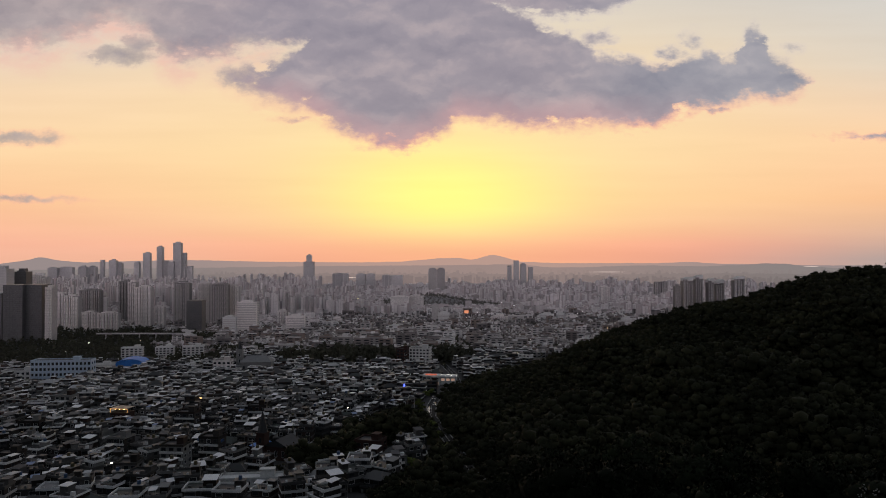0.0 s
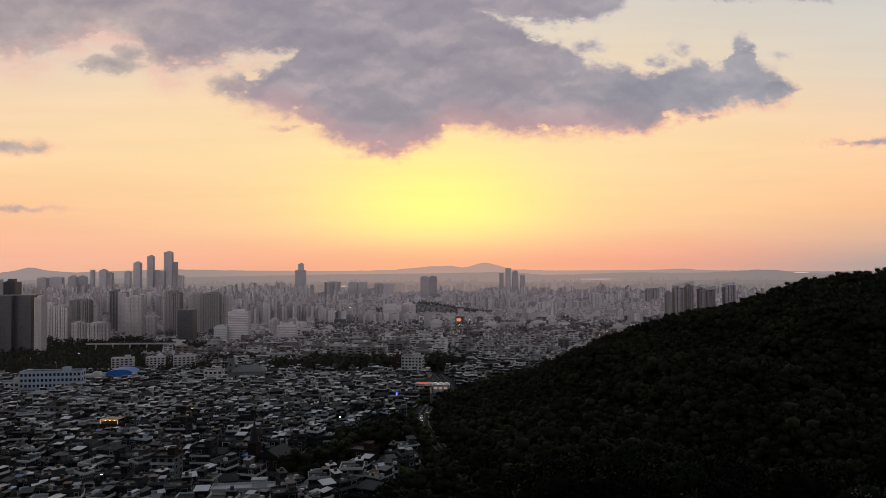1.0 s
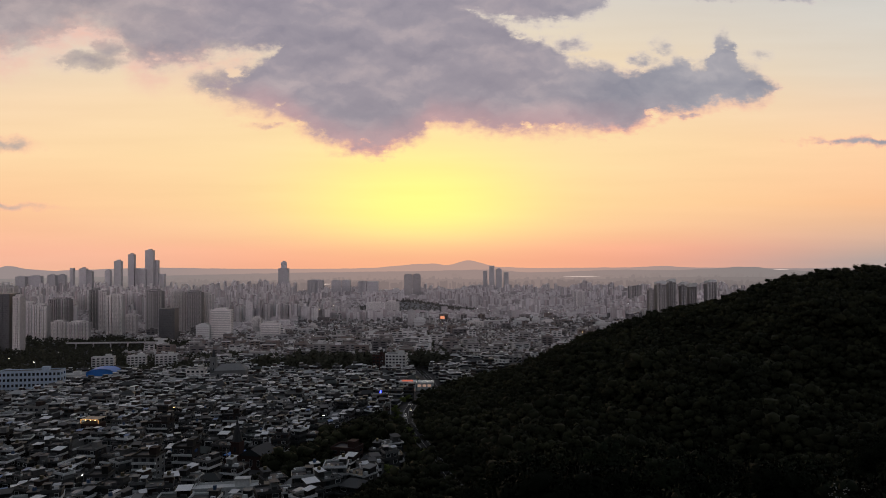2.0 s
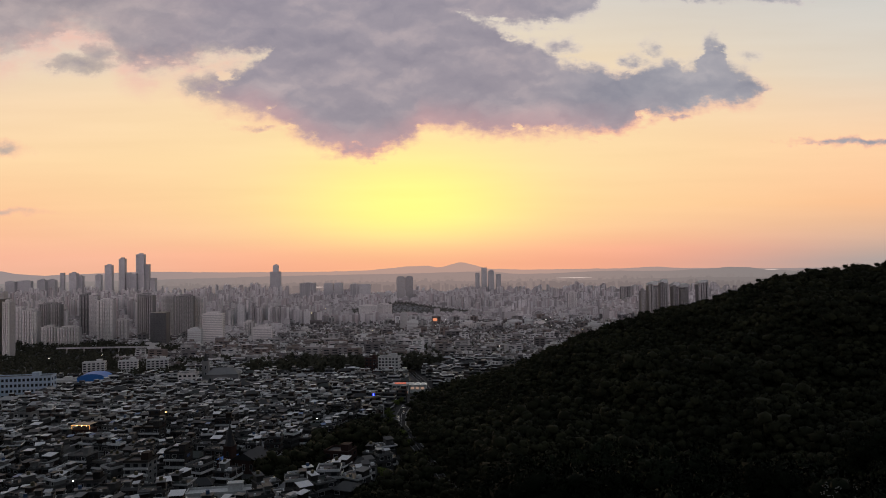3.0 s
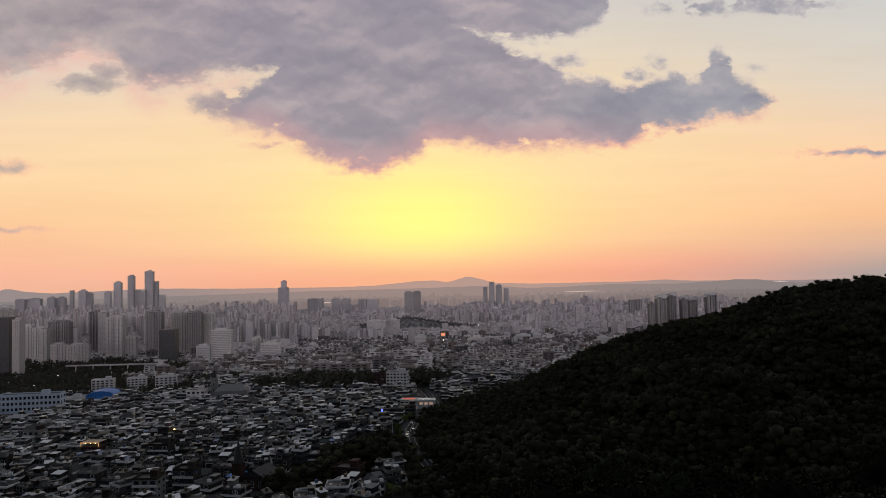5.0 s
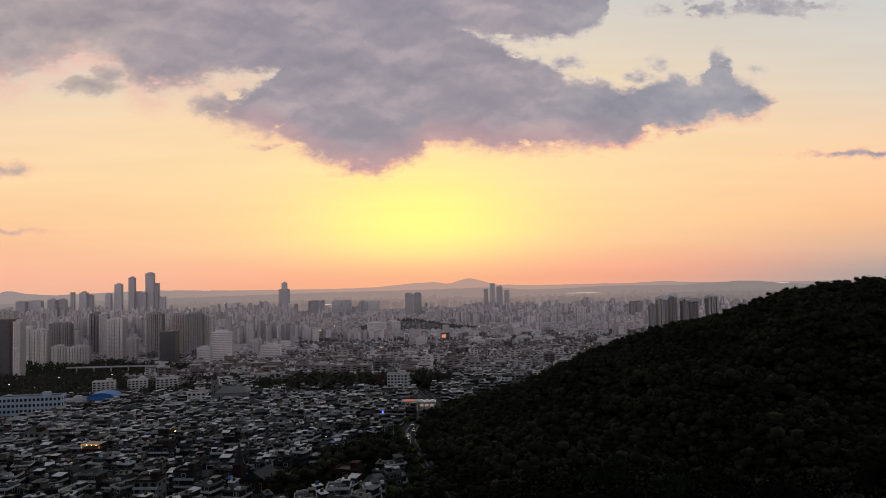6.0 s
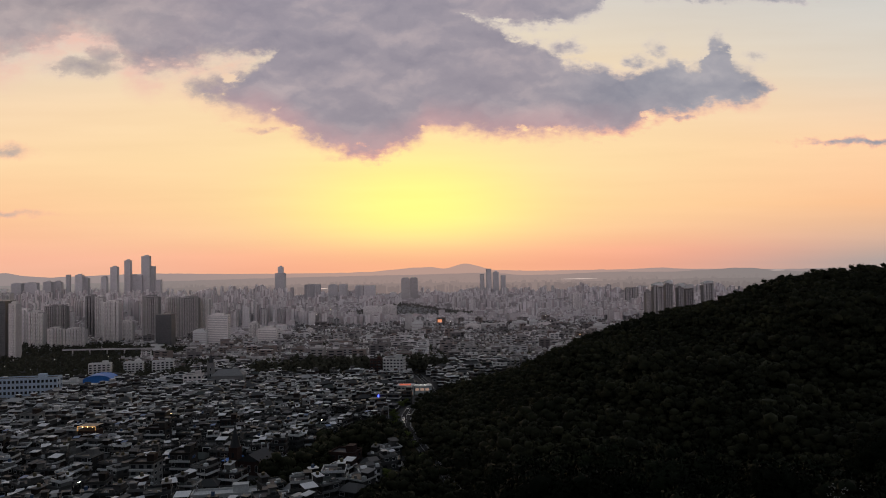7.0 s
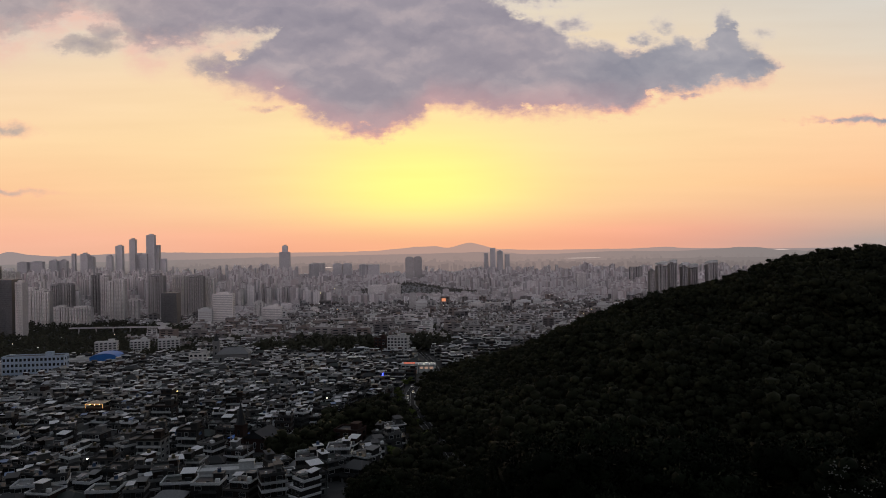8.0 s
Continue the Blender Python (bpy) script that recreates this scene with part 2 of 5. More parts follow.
M = {
    "soil": surface("forest_floor", [(0.03, 0.026, 0.018), (0.05, 0.045, 0.025), (0.035, 0.045, 0.02)], 0.8, 0.4, 0.95, spec=0.04),
    "town": surface("paved_town_ground", [(0.025, 0.025, 0.026), (0.04, 0.04, 0.04), (0.055, 0.054, 0.053)], 0.25, 0.1),
    # Paving of the far plain, paled in colour for haze.
    "plain": surface("haze_paled_city_paving", [(0.34, 0.325, 0.32), (0.44, 0.42, 0.41)], 0.02, 0.0),
    "asphalt": surface("asphalt", [(0.035, 0.035, 0.036), (0.05, 0.05, 0.05)], 6.0, 0.2, 0.95, spec=0.1),
    "paint_line": surface("road_paint", [(0.55, 0.55, 0.52), (0.7, 0.7, 0.68)], 6.0, 0.1),
    "wall": surface("house_wall", [(0.021, 0.014, 0.011), (0.031, 0.030, 0.030), (0.025, 0.016, 0.013), (0.041, 0.039, 0.037), (0.017, 0.015, 0.014), (0.062, 0.059, 0.056),
                                   (0.037, 0.033, 0.027), (0.112, 0.111, 0.108), (0.023, 0.021, 0.021), (0.036, 0.023, 0.019), (0.029, 0.028, 0.027), (0.225, 0.225, 0.218)], 3.0, 0.25, 0.85, rand="object"),
    "wall_mass": surface("house_wall_mixed", [(0.038, 0.025, 0.020), (0.063, 0.061, 0.060), (0.048, 0.035, 0.027), (0.098, 0.094, 0.092), (0.035, 0.029, 0.026), (0.075, 0.071, 0.061),
                                              (0.459, 0.453, 0.442), (0.069, 0.065, 0.065), (0.109, 0.072, 0.060), (0.081, 0.078, 0.076), (0.711, 0.711, 0.689)], 3.0, 0.25, 0.85, rand="island"),
    "slab": surface("painted_concrete_edge", [(0.55, 0.55, 0.54), (0.07, 0.07, 0.07), (0.86, 0.86, 0.85), (0.10, 0.098, 0.094), (0.05, 0.052, 0.052), (0.20, 0.20, 0.196), (0.86, 0.86, 0.86), (0.08, 0.08, 0.08)], 2.5, 0.2, 0.6, rand="object"),
    "slab_mass": surface("painted_concrete_mixed", [(0.74, 0.74, 0.73), (0.11, 0.11, 0.11), (0.88, 0.88, 0.87), (0.40, 0.395, 0.38), (0.08, 0.083, 0.083), (0.84, 0.84, 0.84), (0.15, 0.15, 0.15)], 2.5, 0.2, 0.6, rand="island"),
    "roof": surface("roof_waterproofing", [(0.025, 0.035, 0.03), (0.045, 0.045, 0.045), (0.02, 0.022, 0.022), (0.22, 0.22, 0.22), (0.03, 0.03, 0.03), (0.035, 0.038, 0.038), (0.06, 0.06, 0.06)], 1.5, 0.15, 0.55, rand="object"),
    "roof_mass": surface("roof_waterproofing_mixed", [(0.022, 0.03, 0.026), (0.04, 0.04, 0.04), (0.022, 0.024, 0.024), (0.40, 0.40, 0.40), (0.03, 0.03, 0.03), (0.036, 0.036, 0.038)], 1.5, 0.15, 0.55, rand="island"),
    "glass": surface("dark_window_glass", [(0.02, 0.024, 0.028), (0.035, 0.04, 0.045)], 0.6, 0.0, 0.14, spec=0.6),
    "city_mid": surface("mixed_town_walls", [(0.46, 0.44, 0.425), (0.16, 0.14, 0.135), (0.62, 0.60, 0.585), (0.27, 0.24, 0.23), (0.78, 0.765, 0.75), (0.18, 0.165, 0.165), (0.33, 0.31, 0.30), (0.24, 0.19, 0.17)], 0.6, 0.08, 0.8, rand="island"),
    # Far cladding, concrete and panes carry the haze in their colour.
    "tower_far": surface("haze_paled_tower_cladding", [(0.50, 0.475, 0.475), (0.44, 0.42, 0.42), (0.56, 0.53, 0.53)], 0.3, 0.05, 0.7, rand="object"),
    "city": surface("haze_paled_apartment_concrete", [(0.70, 0.645, 0.64), (0.56, 0.51, 0.505), (0.78, 0.73, 0.72), (0.62, 0.57, 0.56), (0.48, 0.435, 0.43), (0.74, 0.69, 0.68), (0.58, 0.50, 0.49), (0.40, 0.36, 0.355), (0.76, 0.72, 0.71)], 0.6, 0.08, 0.85, rand="island"),
    "far_pane": surface("haze_faded_window_rows", [(0.54, 0.51, 0.50), (0.60, 0.57, 0.56)], 0.4, 0.0, 0.4),
    # Window rows, recesses and grey panels below are lifted for haze as well.
    "city_dark": surface("haze_lifted_window_rows", [(0.44, 0.42, 0.405), (0.50, 0.475, 0.46)], 0.4, 0.0, 0.4),
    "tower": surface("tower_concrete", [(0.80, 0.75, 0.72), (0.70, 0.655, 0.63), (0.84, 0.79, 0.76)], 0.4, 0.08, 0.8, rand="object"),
    "tower_mid": surface("tower_recess_mid", [(0.48, 0.45, 0.435), (0.54, 0.505, 0.485), (0.42, 0.395, 0.385)], 0.4, 0.08, 0.8, rand="object"),
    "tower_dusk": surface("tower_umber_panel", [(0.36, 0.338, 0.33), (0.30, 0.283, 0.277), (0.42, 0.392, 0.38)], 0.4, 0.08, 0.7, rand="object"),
    "tower_shade": surface("tower_recess_dark", [(0.20, 0.19, 0.185), (0.24, 0.226, 0.22)], 0.4, 0.08, 0.7, rand="object"),
    "tower_side": surface("tower_grey_panel", [(0.48, 0.46, 0.45), (0.40, 0.38, 0.372), (0.55, 0.525, 0.51)], 0.4, 0.08, 0.7, rand="object"),
    "tower_dark": surface("tower_dark_cladding", [(0.09, 0.09, 0.093), (0.12, 0.12, 0.122)], 0.4, 0.05, 0.4),
    "glass_tower": surface("tower_spandrel", [(0.07, 0.07, 0.075), (0.10, 0.10, 0.105)], 0.4, 0.0, 0.3),
    "white": surface("white_render", [(0.60, 0.60, 0.59), (0.72, 0.72, 0.70)], 1.2, 0.12, 0.8),
    "blue_wall": surface("pale_blue_render", [(0.48, 0.58, 0.70), (0.54, 0.64, 0.76)], 1.2, 0.12, 0.8),
    "blue_roof": surface("blue_sheet_roof", [(0.045, 0.21, 0.64), (0.055, 0.25, 0.72)], 1.2, 0.12, 0.5, stretch=(4, 1, 1)),
    "brick": surface("dark_red_brick", [(0.045, 0.022, 0.018), (0.06, 0.03, 0.024)], 5.0, 0.3, 0.9),
    "bark": surface("bark", [(0.045, 0.035, 0.028), (0.07, 0.058, 0.045)], 6.0, 0.6, 0.95, stretch=(1, 1, 0.3)),
    "steel": surface("galvanised_steel", [(0.30, 0.30, 0.30), (0.38, 0.38, 0.38)], 4.0, 0.05, 0.45, metal=0.7),
    "rubber": surface("rubber", [(0.02, 0.02, 0.02), (0.03, 0.03, 0.03)], 8.0, 0.1, 0.9),
    "sheet": surface("pale_roof_sheet", [(0.62, 0.63, 0.64), (0.50, 0.50, 0.50), (0.16, 0.24, 0.40), (0.70, 0.70, 0.70), (0.30, 0.30, 0.30)], 2.0, 0.1, 0.4, rand="object"),
    "tank_yellow": surface("yellow_water_tank", [(0.075, 0.066, 0.034), (0.10, 0.085, 0.042)], 3.0, 0.05, 0.5),
    "tank_blue": surface("blue_water_tank", [(0.05, 0.09, 0.17), (0.06, 0.11, 0.2)], 3.0, 0.05, 0.5),
    "lamp_warm": lit("warm_lamp", (1.0, 0.62, 0.22), 12.0),
    "lamp_white": lit("white_lamp", (1.0, 0.93, 0.8), 11.0),
    "lamp_blue": lit("blue_lamp", (0.05, 0.08, 1.0), 6.0),
    "lamp_red": lit("red_sign_light", (1.0, 0.26, 0.17), 0.5),
    "strip": lit("orange_light_strip", (1.0, 0.50, 0.16), 1.3),
    "headlamp": lit("car_headlight", (1.0, 0.95, 0.85), 1.6),
    "shop_glow": lit("lit_shop_window", (1.0, 0.66, 0.50), 0.28),
}


def foliage(name, stops):
    m = bpy.data.materials.new(name)
    m.use_nodes = True
    k = Nodes(m.node_tree)
    geo = k.add("ShaderNodeNewGeometry")
    co = k.add("ShaderNodeTexCoord").outputs["Object"]
    wide = k.math("MULTIPLY_ADD", k.noise(co, 0.022, 2.0), 0.55, k.math("MULTIPLY", k.noise(co, 0.13, 2.0), 0.45))
    tint = k.ramp(k.math("ADD", k.math("MULTIPLY", geo.outputs["Random Per Island"], 0.16), k.math("MULTIPLY", wide, 0.84)),
                  [(0.2 + 0.6 * i / (len(stops) - 1), c) for i, c in enumerate(stops)])
    ob = k.math("MULTIPLY_ADD", k.add("ShaderNodeObjectInfo").outputs["Random"], 0.65, 0.42)
    tint = k.vec("SCALE", tint, ob)
    b = k.add("ShaderNodeBsdfPrincipled")
    k.put(b.inputs["Base Color"], tint)
    b.inputs["Roughness"].default_value = 0.75
    b.inputs["Specular IOR Level"].default_value = 0.06
    k.put(k.add("ShaderNodeOutputMaterial").inputs[0], b.outputs[0])
    return m


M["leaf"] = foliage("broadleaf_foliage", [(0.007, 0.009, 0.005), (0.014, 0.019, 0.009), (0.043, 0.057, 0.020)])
# Spur canopy: olive cast, lightened in colour for its haze and open sky.
M["leaf_lifted"] = foliage("olive_haze_lifted_foliage", [(0.009, 0.011, 0.006), (0.024, 0.026, 0.013), (0.073, 0.073, 0.036)])
# Haze is put into the next two greens: paler with distance.
M["leaf_far"] = foliage("haze_paled_far_foliage", [(0.24, 0.215, 0.19), (0.29, 0.265, 0.235), (0.34, 0.31, 0.28)])
M["leaf_park"] = foliage("park_foliage", [(0.034, 0.034, 0.024), (0.075, 0.073, 0.05), (0.14, 0.134, 0.092)])
M["leaf_pale"] = foliage("yellow_green_foliage", [(0.10, 0.125, 0.034), (0.13, 0.155, 0.045), (0.16, 0.175, 0.055)])


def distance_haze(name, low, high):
    """Far ridges and roofs lost in evening haze: a plain glowing backdrop, haze put into its colour."""
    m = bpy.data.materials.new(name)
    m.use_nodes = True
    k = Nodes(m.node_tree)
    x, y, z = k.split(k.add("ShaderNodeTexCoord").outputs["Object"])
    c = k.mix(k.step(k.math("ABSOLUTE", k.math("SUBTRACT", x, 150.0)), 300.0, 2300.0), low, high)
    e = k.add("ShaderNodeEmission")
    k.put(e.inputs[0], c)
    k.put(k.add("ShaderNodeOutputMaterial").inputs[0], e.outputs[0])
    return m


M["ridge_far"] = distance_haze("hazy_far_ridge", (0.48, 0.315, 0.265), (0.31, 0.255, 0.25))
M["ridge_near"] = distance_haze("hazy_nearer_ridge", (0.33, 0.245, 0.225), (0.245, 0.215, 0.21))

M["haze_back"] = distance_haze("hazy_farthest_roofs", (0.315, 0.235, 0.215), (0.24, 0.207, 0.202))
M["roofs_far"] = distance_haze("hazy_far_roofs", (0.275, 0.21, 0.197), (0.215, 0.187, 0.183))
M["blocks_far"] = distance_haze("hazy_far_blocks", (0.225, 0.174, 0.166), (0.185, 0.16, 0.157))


# ---------------------------------------------------------------- mesh helpers
class Soup:
    """Collects boxes and faces with material slots; turns them into one mesh."""

    def __init__(self):
        self.v, self.f, self.s, self.n = [], [], [], 0

    def faces(self, verts, faces, slot=0):
        self.v.extend(verts)
        self.f.extend(tuple(i + self.n for i in f) for f in faces)
        self.s.extend([slot] * len(faces))
        self.n += len(verts)

    def box(self, x, y, z, w, d, h, slot=0, turn=0.0, ox=0.0, oy=0.0, taper=1.0, bottom=False):
        """A box standing on z, centred on (x, y) before the turn about (ox, oy)."""
        c, s = math.cos(turn), math.sin(turn)
        vs = []
        for zz, t in ((z, 1.0), (z + h, taper)):
            for sx, sy in ((-1, -1), (1, -1), (1, 1), (-1, 1)):
                px, py = x + sx * w / 2 * t, y + sy * d / 2 * t
                vs.append((ox + px * c - py * s, oy + px * s + py * c, zz))
        fs = [(4, 5, 6, 7), (0, 1, 5, 4), (1, 2, 6, 5), (2, 3, 7, 6), (3, 0, 4, 7)]
        if bottom:
            fs.append((3, 2, 1, 0))
        self.faces(vs, fs, slot)

    def quad_wall(self, x, y, z, w, h, slot, face, turn=0.0, ox=0.0, oy=0.0):
        """An upright pane facing -y ('f'), +x ('r') or -x ('l')."""
        if face == "f":
            p = [(x - w / 2, y), (x + w / 2, y)]
        elif face == "r":
            p = [(x, y - w / 2), (x, y + w / 2)]
        else:
            p = [(x, y + w / 2), (x, y - w / 2)]
        c, s = math.cos(turn), math.sin(turn)
        q = [(ox + a * c - b * s, oy + a * s + b * c) for a, b in p]
        self.faces([(*q[0], z), (*q[1], z), (*q[1], z + h), (*q[0], z + h)], [(0, 1, 2, 3)], slot)

    def tube(self, x, y, z, r, h, slot=0, sides=8, r2=None):
        r2 = r if r2 is None else r2
        a = [2 * math.pi * i / sides for i in range(sides)]
        vs = [(x + r * math.cos(t), y + r * math.sin(t), z) for t in a] + [(x + r2 * math.cos(t), y + r2 * math.sin(t), z + h) for t in a]
        fs = [(i, (i + 1) % sides, sides + (i + 1) % sides, sides + i) for i in range(sides)] + [tuple(range(sides, 2 * sides))]
        self.faces(vs, fs, slot)

    def mesh(self, name, mats):
        me = bpy.data.meshes.new(name)
        me.from_pydata(self.v, [], self.f)
        for m in mats:
            me.materials.append(m)
        me.polygons.foreach_set("material_index", self.s)
        me.update()
        return me


def part(name, soup, mats, parent=None, label=""):
    ob = new(name, soup.mesh(name, mats if isinstance(mats, (list, tuple)) else [mats]))
    if parent is not None:
        ob.parent = parent
    if label:
        ob["label"] = label
    return ob


def thing(name, label, category, group="", m=None):
    ob = new(name)
    ob.empty_display_size = 2
    tagged(ob, label, category, group)
    if m is not None:
        ob.matrix_world = m
    return ob


# ---------------------------------------------------------------- the ground
FALL = ([0, 12, 30, 120, 250, 350, 500, 660, 850, 1300, 1700, 2600, 6000], [163.3, 160, 147, 110, 74, 64, 59, 53, 47, 19, 6, 1, 0])
# the wooded spur: its crest in plan with its height
CREST = [(-10, 600, 52), (16, 580, 60), (75, 575, 73), (118, 565, 93), (142, 555, 106), (177, 545, 119), (230, 530, 132),
         (267, 520, 146), (300, 516, 151), (340, 512, 155), (480, 470, 163), (700, 380, 170)]


def ground_height(x, y):
    x, y = np.asarray(x, float), np.asarray(y, float)
    r = np.hypot(x, y)
    z = np.interp(r, *FALL)
    best = np.full(x.shape, 1e9)
    top = np.zeros(x.shape)
    side = np.zeros(x.shape)
    for (x0, y0, h0), (x1, y1, h1) in zip(CREST, CREST[1:]):
        ex, ey = x1 - x0, y1 - y0
        t = np.clip(((x - x0) * ex + (y - y0) * ey) / (ex * ex + ey * ey), 0, 1)
        dx, dy = x - x0 - t * ex, y - y0 - t * ey
        d = np.hypot(dx, dy)
        near = d < best
        best = np.where(near, d, best)
        top = np.where(near, h0 + t * (h1 - h0), top)
        side = np.where(near, ex * dy - ey * dx, side)
    lift = np.maximum(top - z, 0)
    wide = np.where(side > 0, 150.0, 210.0)
    z = z + lift * np.exp(-(best / wide) ** 1.7)
    z = z + 33 * np.exp(-((x + 50) / 140.0) ** 2 - ((y - 2540) / 75.0) ** 2)
    # gullies and spurs in the wooded flank
    gully = np.sin(x * 0.052 + 0.016 * y + 0.6) + 0.6 * np.sin(x * 0.021 - y * 0.043 + 2.0)
    z = z + 4.6 * gully * (1 - np.exp(-(best / 70.0) ** 2)) * np.clip((x - 25) / 60, 0, 1) * np.clip((r - 130) / 90, 0, 1) * np.clip((620 - r) / 80, 0, 1)
    # the viewer's mountain rises behind, unseen, heightened to keep low sky off near houses
    back = np.clip(-y / np.maximum(r, 1.0) * 2.2 + 0.45, 0, 1)
    z = z + back * np.where(y < 0, np.interp(r, [0, 10, 60, 200, 420, 700, 1100], [0, 4, 65, 170, 235, 215, 90]), 0.0) * np.clip(-y / 12.0, 0, 1)
    return z + 1.2 * np.sin(x * 0.031 + 1.0) * np.cos(y * 0.027) * np.clip((r - 20) / 200, 0, 1) * np.clip((1500 - r) / 800, 0, 1)


def gz(x, y):
    return float(ground_height(x, y))


EDGE = ([240, 300, 345, 400, 450, 500, 580, 610], [-30, -20, -7, -6, -9, -10, 4, 20])


def in_wood(x, y):
    """True on the wooded spur and on the near slope below the viewer."""
    r = math.hypot(x, y)
    if y < 0 or r < 245:
        return True
    if y > 640 + 0.1 * x:
        return x > 60 and y < 760
    if x > np.interp(y, *EDGE):
        return y < 640 or x > 40
    # the tree belt beside the road
    t = (478 - y) / 160
    if 0 <= t <= 1:
        return abs(x - (-24 - 42 * t)) < 15 - 4 * t or (y > 398 and x > -24 - 42 * t)
    return False


def make_ground():
    angles = np.radians(np.concatenate([np.arange(-50, 50.01, 0.5), np.arange(55, 306, 5)]))
    radii = np.concatenate([[0.0, 4, 8, 14, 22], np.arange(30, 900, 10), np.geomspace(910, 4880, 60)])
    A, R = np.meshgrid(angles, radii)
    X, Y = R * np.sin(A), R * np.cos(A)
    Z = ground_height(X, Y)
    n, m = A.shape
    vs = np.stack([X, Y, Z], -1).reshape(-1, 3)
    s = Soup()
    fs, slots = [], []
    for i in range(n - 1):
        for j in range(m):
            k = (j + 1) % m
            fs.append((i * m + j, i * m + k, (i + 1) * m + k, (i + 1) * m + j)[::-1])
            c = (vs[i * m + j] + vs[(i + 1) * m + k]) / 2
            slots.append(0 if in_wood(c[0], c[1]) else (1 if math.hypot(c[0], c[1]) < 1700 else 2))
    s.v, s.f, s.s = [tuple(v) for v in vs], fs, slots
    g = part("ground", s, [M["soil"], M["town"], M["plain"]])
    for p in g.data.polygons:
        p.use_smooth = True
    return tagged(g, "hillside soil falling to a paved city plain", "ground", kind="structure")


make_ground()


def make_ridge(name, r, pts, mat, label):
    """A far ridge line on a circle round the viewer; pts: bearing slope, height in metres."""
    us = np.linspace(-1.3, 1.3, 1300)
    px, pz = zip(*pts)
    hs = np.interp(us, px, pz)
    ker = np.ones(9) / 9
    hs = np.convolve(np.pad(hs, 4, "edge"), ker, "valid")
    hs += np.array([2.5 * noise.noise((u * 60, r, 0)) + 1.2 * noise.noise((u * 190, r, 3)) for u in us])
    s = Soup()
    vs, fs = [], []
    for u, h in zip(us, hs):
        a = math.atan(u)
        for rr, zz in ((r - 120, -12), (r - 40, 0.6 * h), (r, h), (r + 30, -12)):
            vs.append((rr * math.sin(a), rr * math.cos(a), zz))
    for i in range(len(us) - 1):
        for j in range(3):
            fs.append((4 * i + j, 4 * i + 4 + j, 4 * i + 5 + j, 4 * i + 1 + j))
    s.faces(vs, fs)
    return tagged(part(name, s, mat), label, "mountain", kind="structure")


def far_pts(r, rows):
    return [(u, EYE + v * r / math.hypot(1, u) * math.hypot(1, u) / math.hypot(1, u)) for u, v in rows]


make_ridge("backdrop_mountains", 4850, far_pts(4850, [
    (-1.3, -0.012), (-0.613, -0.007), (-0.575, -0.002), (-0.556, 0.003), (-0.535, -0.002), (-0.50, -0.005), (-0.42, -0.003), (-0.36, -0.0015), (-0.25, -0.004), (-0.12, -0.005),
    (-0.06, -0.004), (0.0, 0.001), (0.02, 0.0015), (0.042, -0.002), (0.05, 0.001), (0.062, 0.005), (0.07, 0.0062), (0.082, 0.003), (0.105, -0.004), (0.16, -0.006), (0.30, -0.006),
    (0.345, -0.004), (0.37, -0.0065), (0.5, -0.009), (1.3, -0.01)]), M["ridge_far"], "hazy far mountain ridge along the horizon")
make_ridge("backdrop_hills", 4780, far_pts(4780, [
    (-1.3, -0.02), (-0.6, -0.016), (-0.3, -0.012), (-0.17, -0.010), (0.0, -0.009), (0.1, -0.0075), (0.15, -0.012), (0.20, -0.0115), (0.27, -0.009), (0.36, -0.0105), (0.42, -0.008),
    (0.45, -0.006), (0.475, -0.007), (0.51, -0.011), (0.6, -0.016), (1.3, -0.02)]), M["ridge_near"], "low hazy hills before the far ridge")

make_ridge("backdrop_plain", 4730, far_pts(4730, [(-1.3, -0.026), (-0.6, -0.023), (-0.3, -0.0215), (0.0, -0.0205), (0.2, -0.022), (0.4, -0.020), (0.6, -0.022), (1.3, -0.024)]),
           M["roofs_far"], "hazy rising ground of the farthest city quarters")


def backdrop_city(name, r, low, count, tall, mat, seed, label):
    """Rows of the farthest slabs and towers, lost in haze."""
    rng = random.Random(seed)
    s = Soup()
    for i in range(count):
        u = rng.uniform(-0.72, 0.72)
        a = math.atan(u)
        rr = r + rng.uniform(-30, 30)
        group = 0.5 + 0.5 * noise.noise((u * 14, seed, 0.0))
        w = rng.uniform(7, 22)
        h = rng.uniform(8, 20) + tall * max(0.0, group) * rng.random() ** 1.6
        z = EYE + low * r
        s.box(rr * math.sin(a), rr * math.cos(a), z - 60, w, 12, 60 + h)
        if rng.random() < 0.4:
            s.box(rr * math.sin(a) + rng.uniform(-3, 3), rr * math.cos(a), z + h, w * 0.4, 8, rng.uniform(2, 5))
    tagged(part(name, s, mat), label, "city", kind="structure")


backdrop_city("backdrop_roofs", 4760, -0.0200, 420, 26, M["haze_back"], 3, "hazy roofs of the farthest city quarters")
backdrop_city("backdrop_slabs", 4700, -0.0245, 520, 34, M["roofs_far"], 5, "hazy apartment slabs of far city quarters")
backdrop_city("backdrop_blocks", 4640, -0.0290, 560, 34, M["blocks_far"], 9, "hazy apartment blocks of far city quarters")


def far_water(u0, u1, v, thick):
    """A sliver of far water on the horizon, its sky reflection a glowing colour."""
    r = 4590
    s = Soup()
    us = np.linspace(u0, u1, 12)
    vs = []
    for i, u in enumerate(us):
        a = math.atan(u)
        h = thick * math.sin(math.pi * (i + 0.4) / 12)
        z = EYE + v * r * math.cos(a)
        for zz in (z - h, z + h):
            vs.append((r * math.sin(a), r * math.cos(a), zz))
    s.faces(vs, [(2 * i, 2 * i + 2, 2 * i + 3, 2 * i + 1) for i in range(11)])
    return part("backdrop_water", s, M["far_water"])


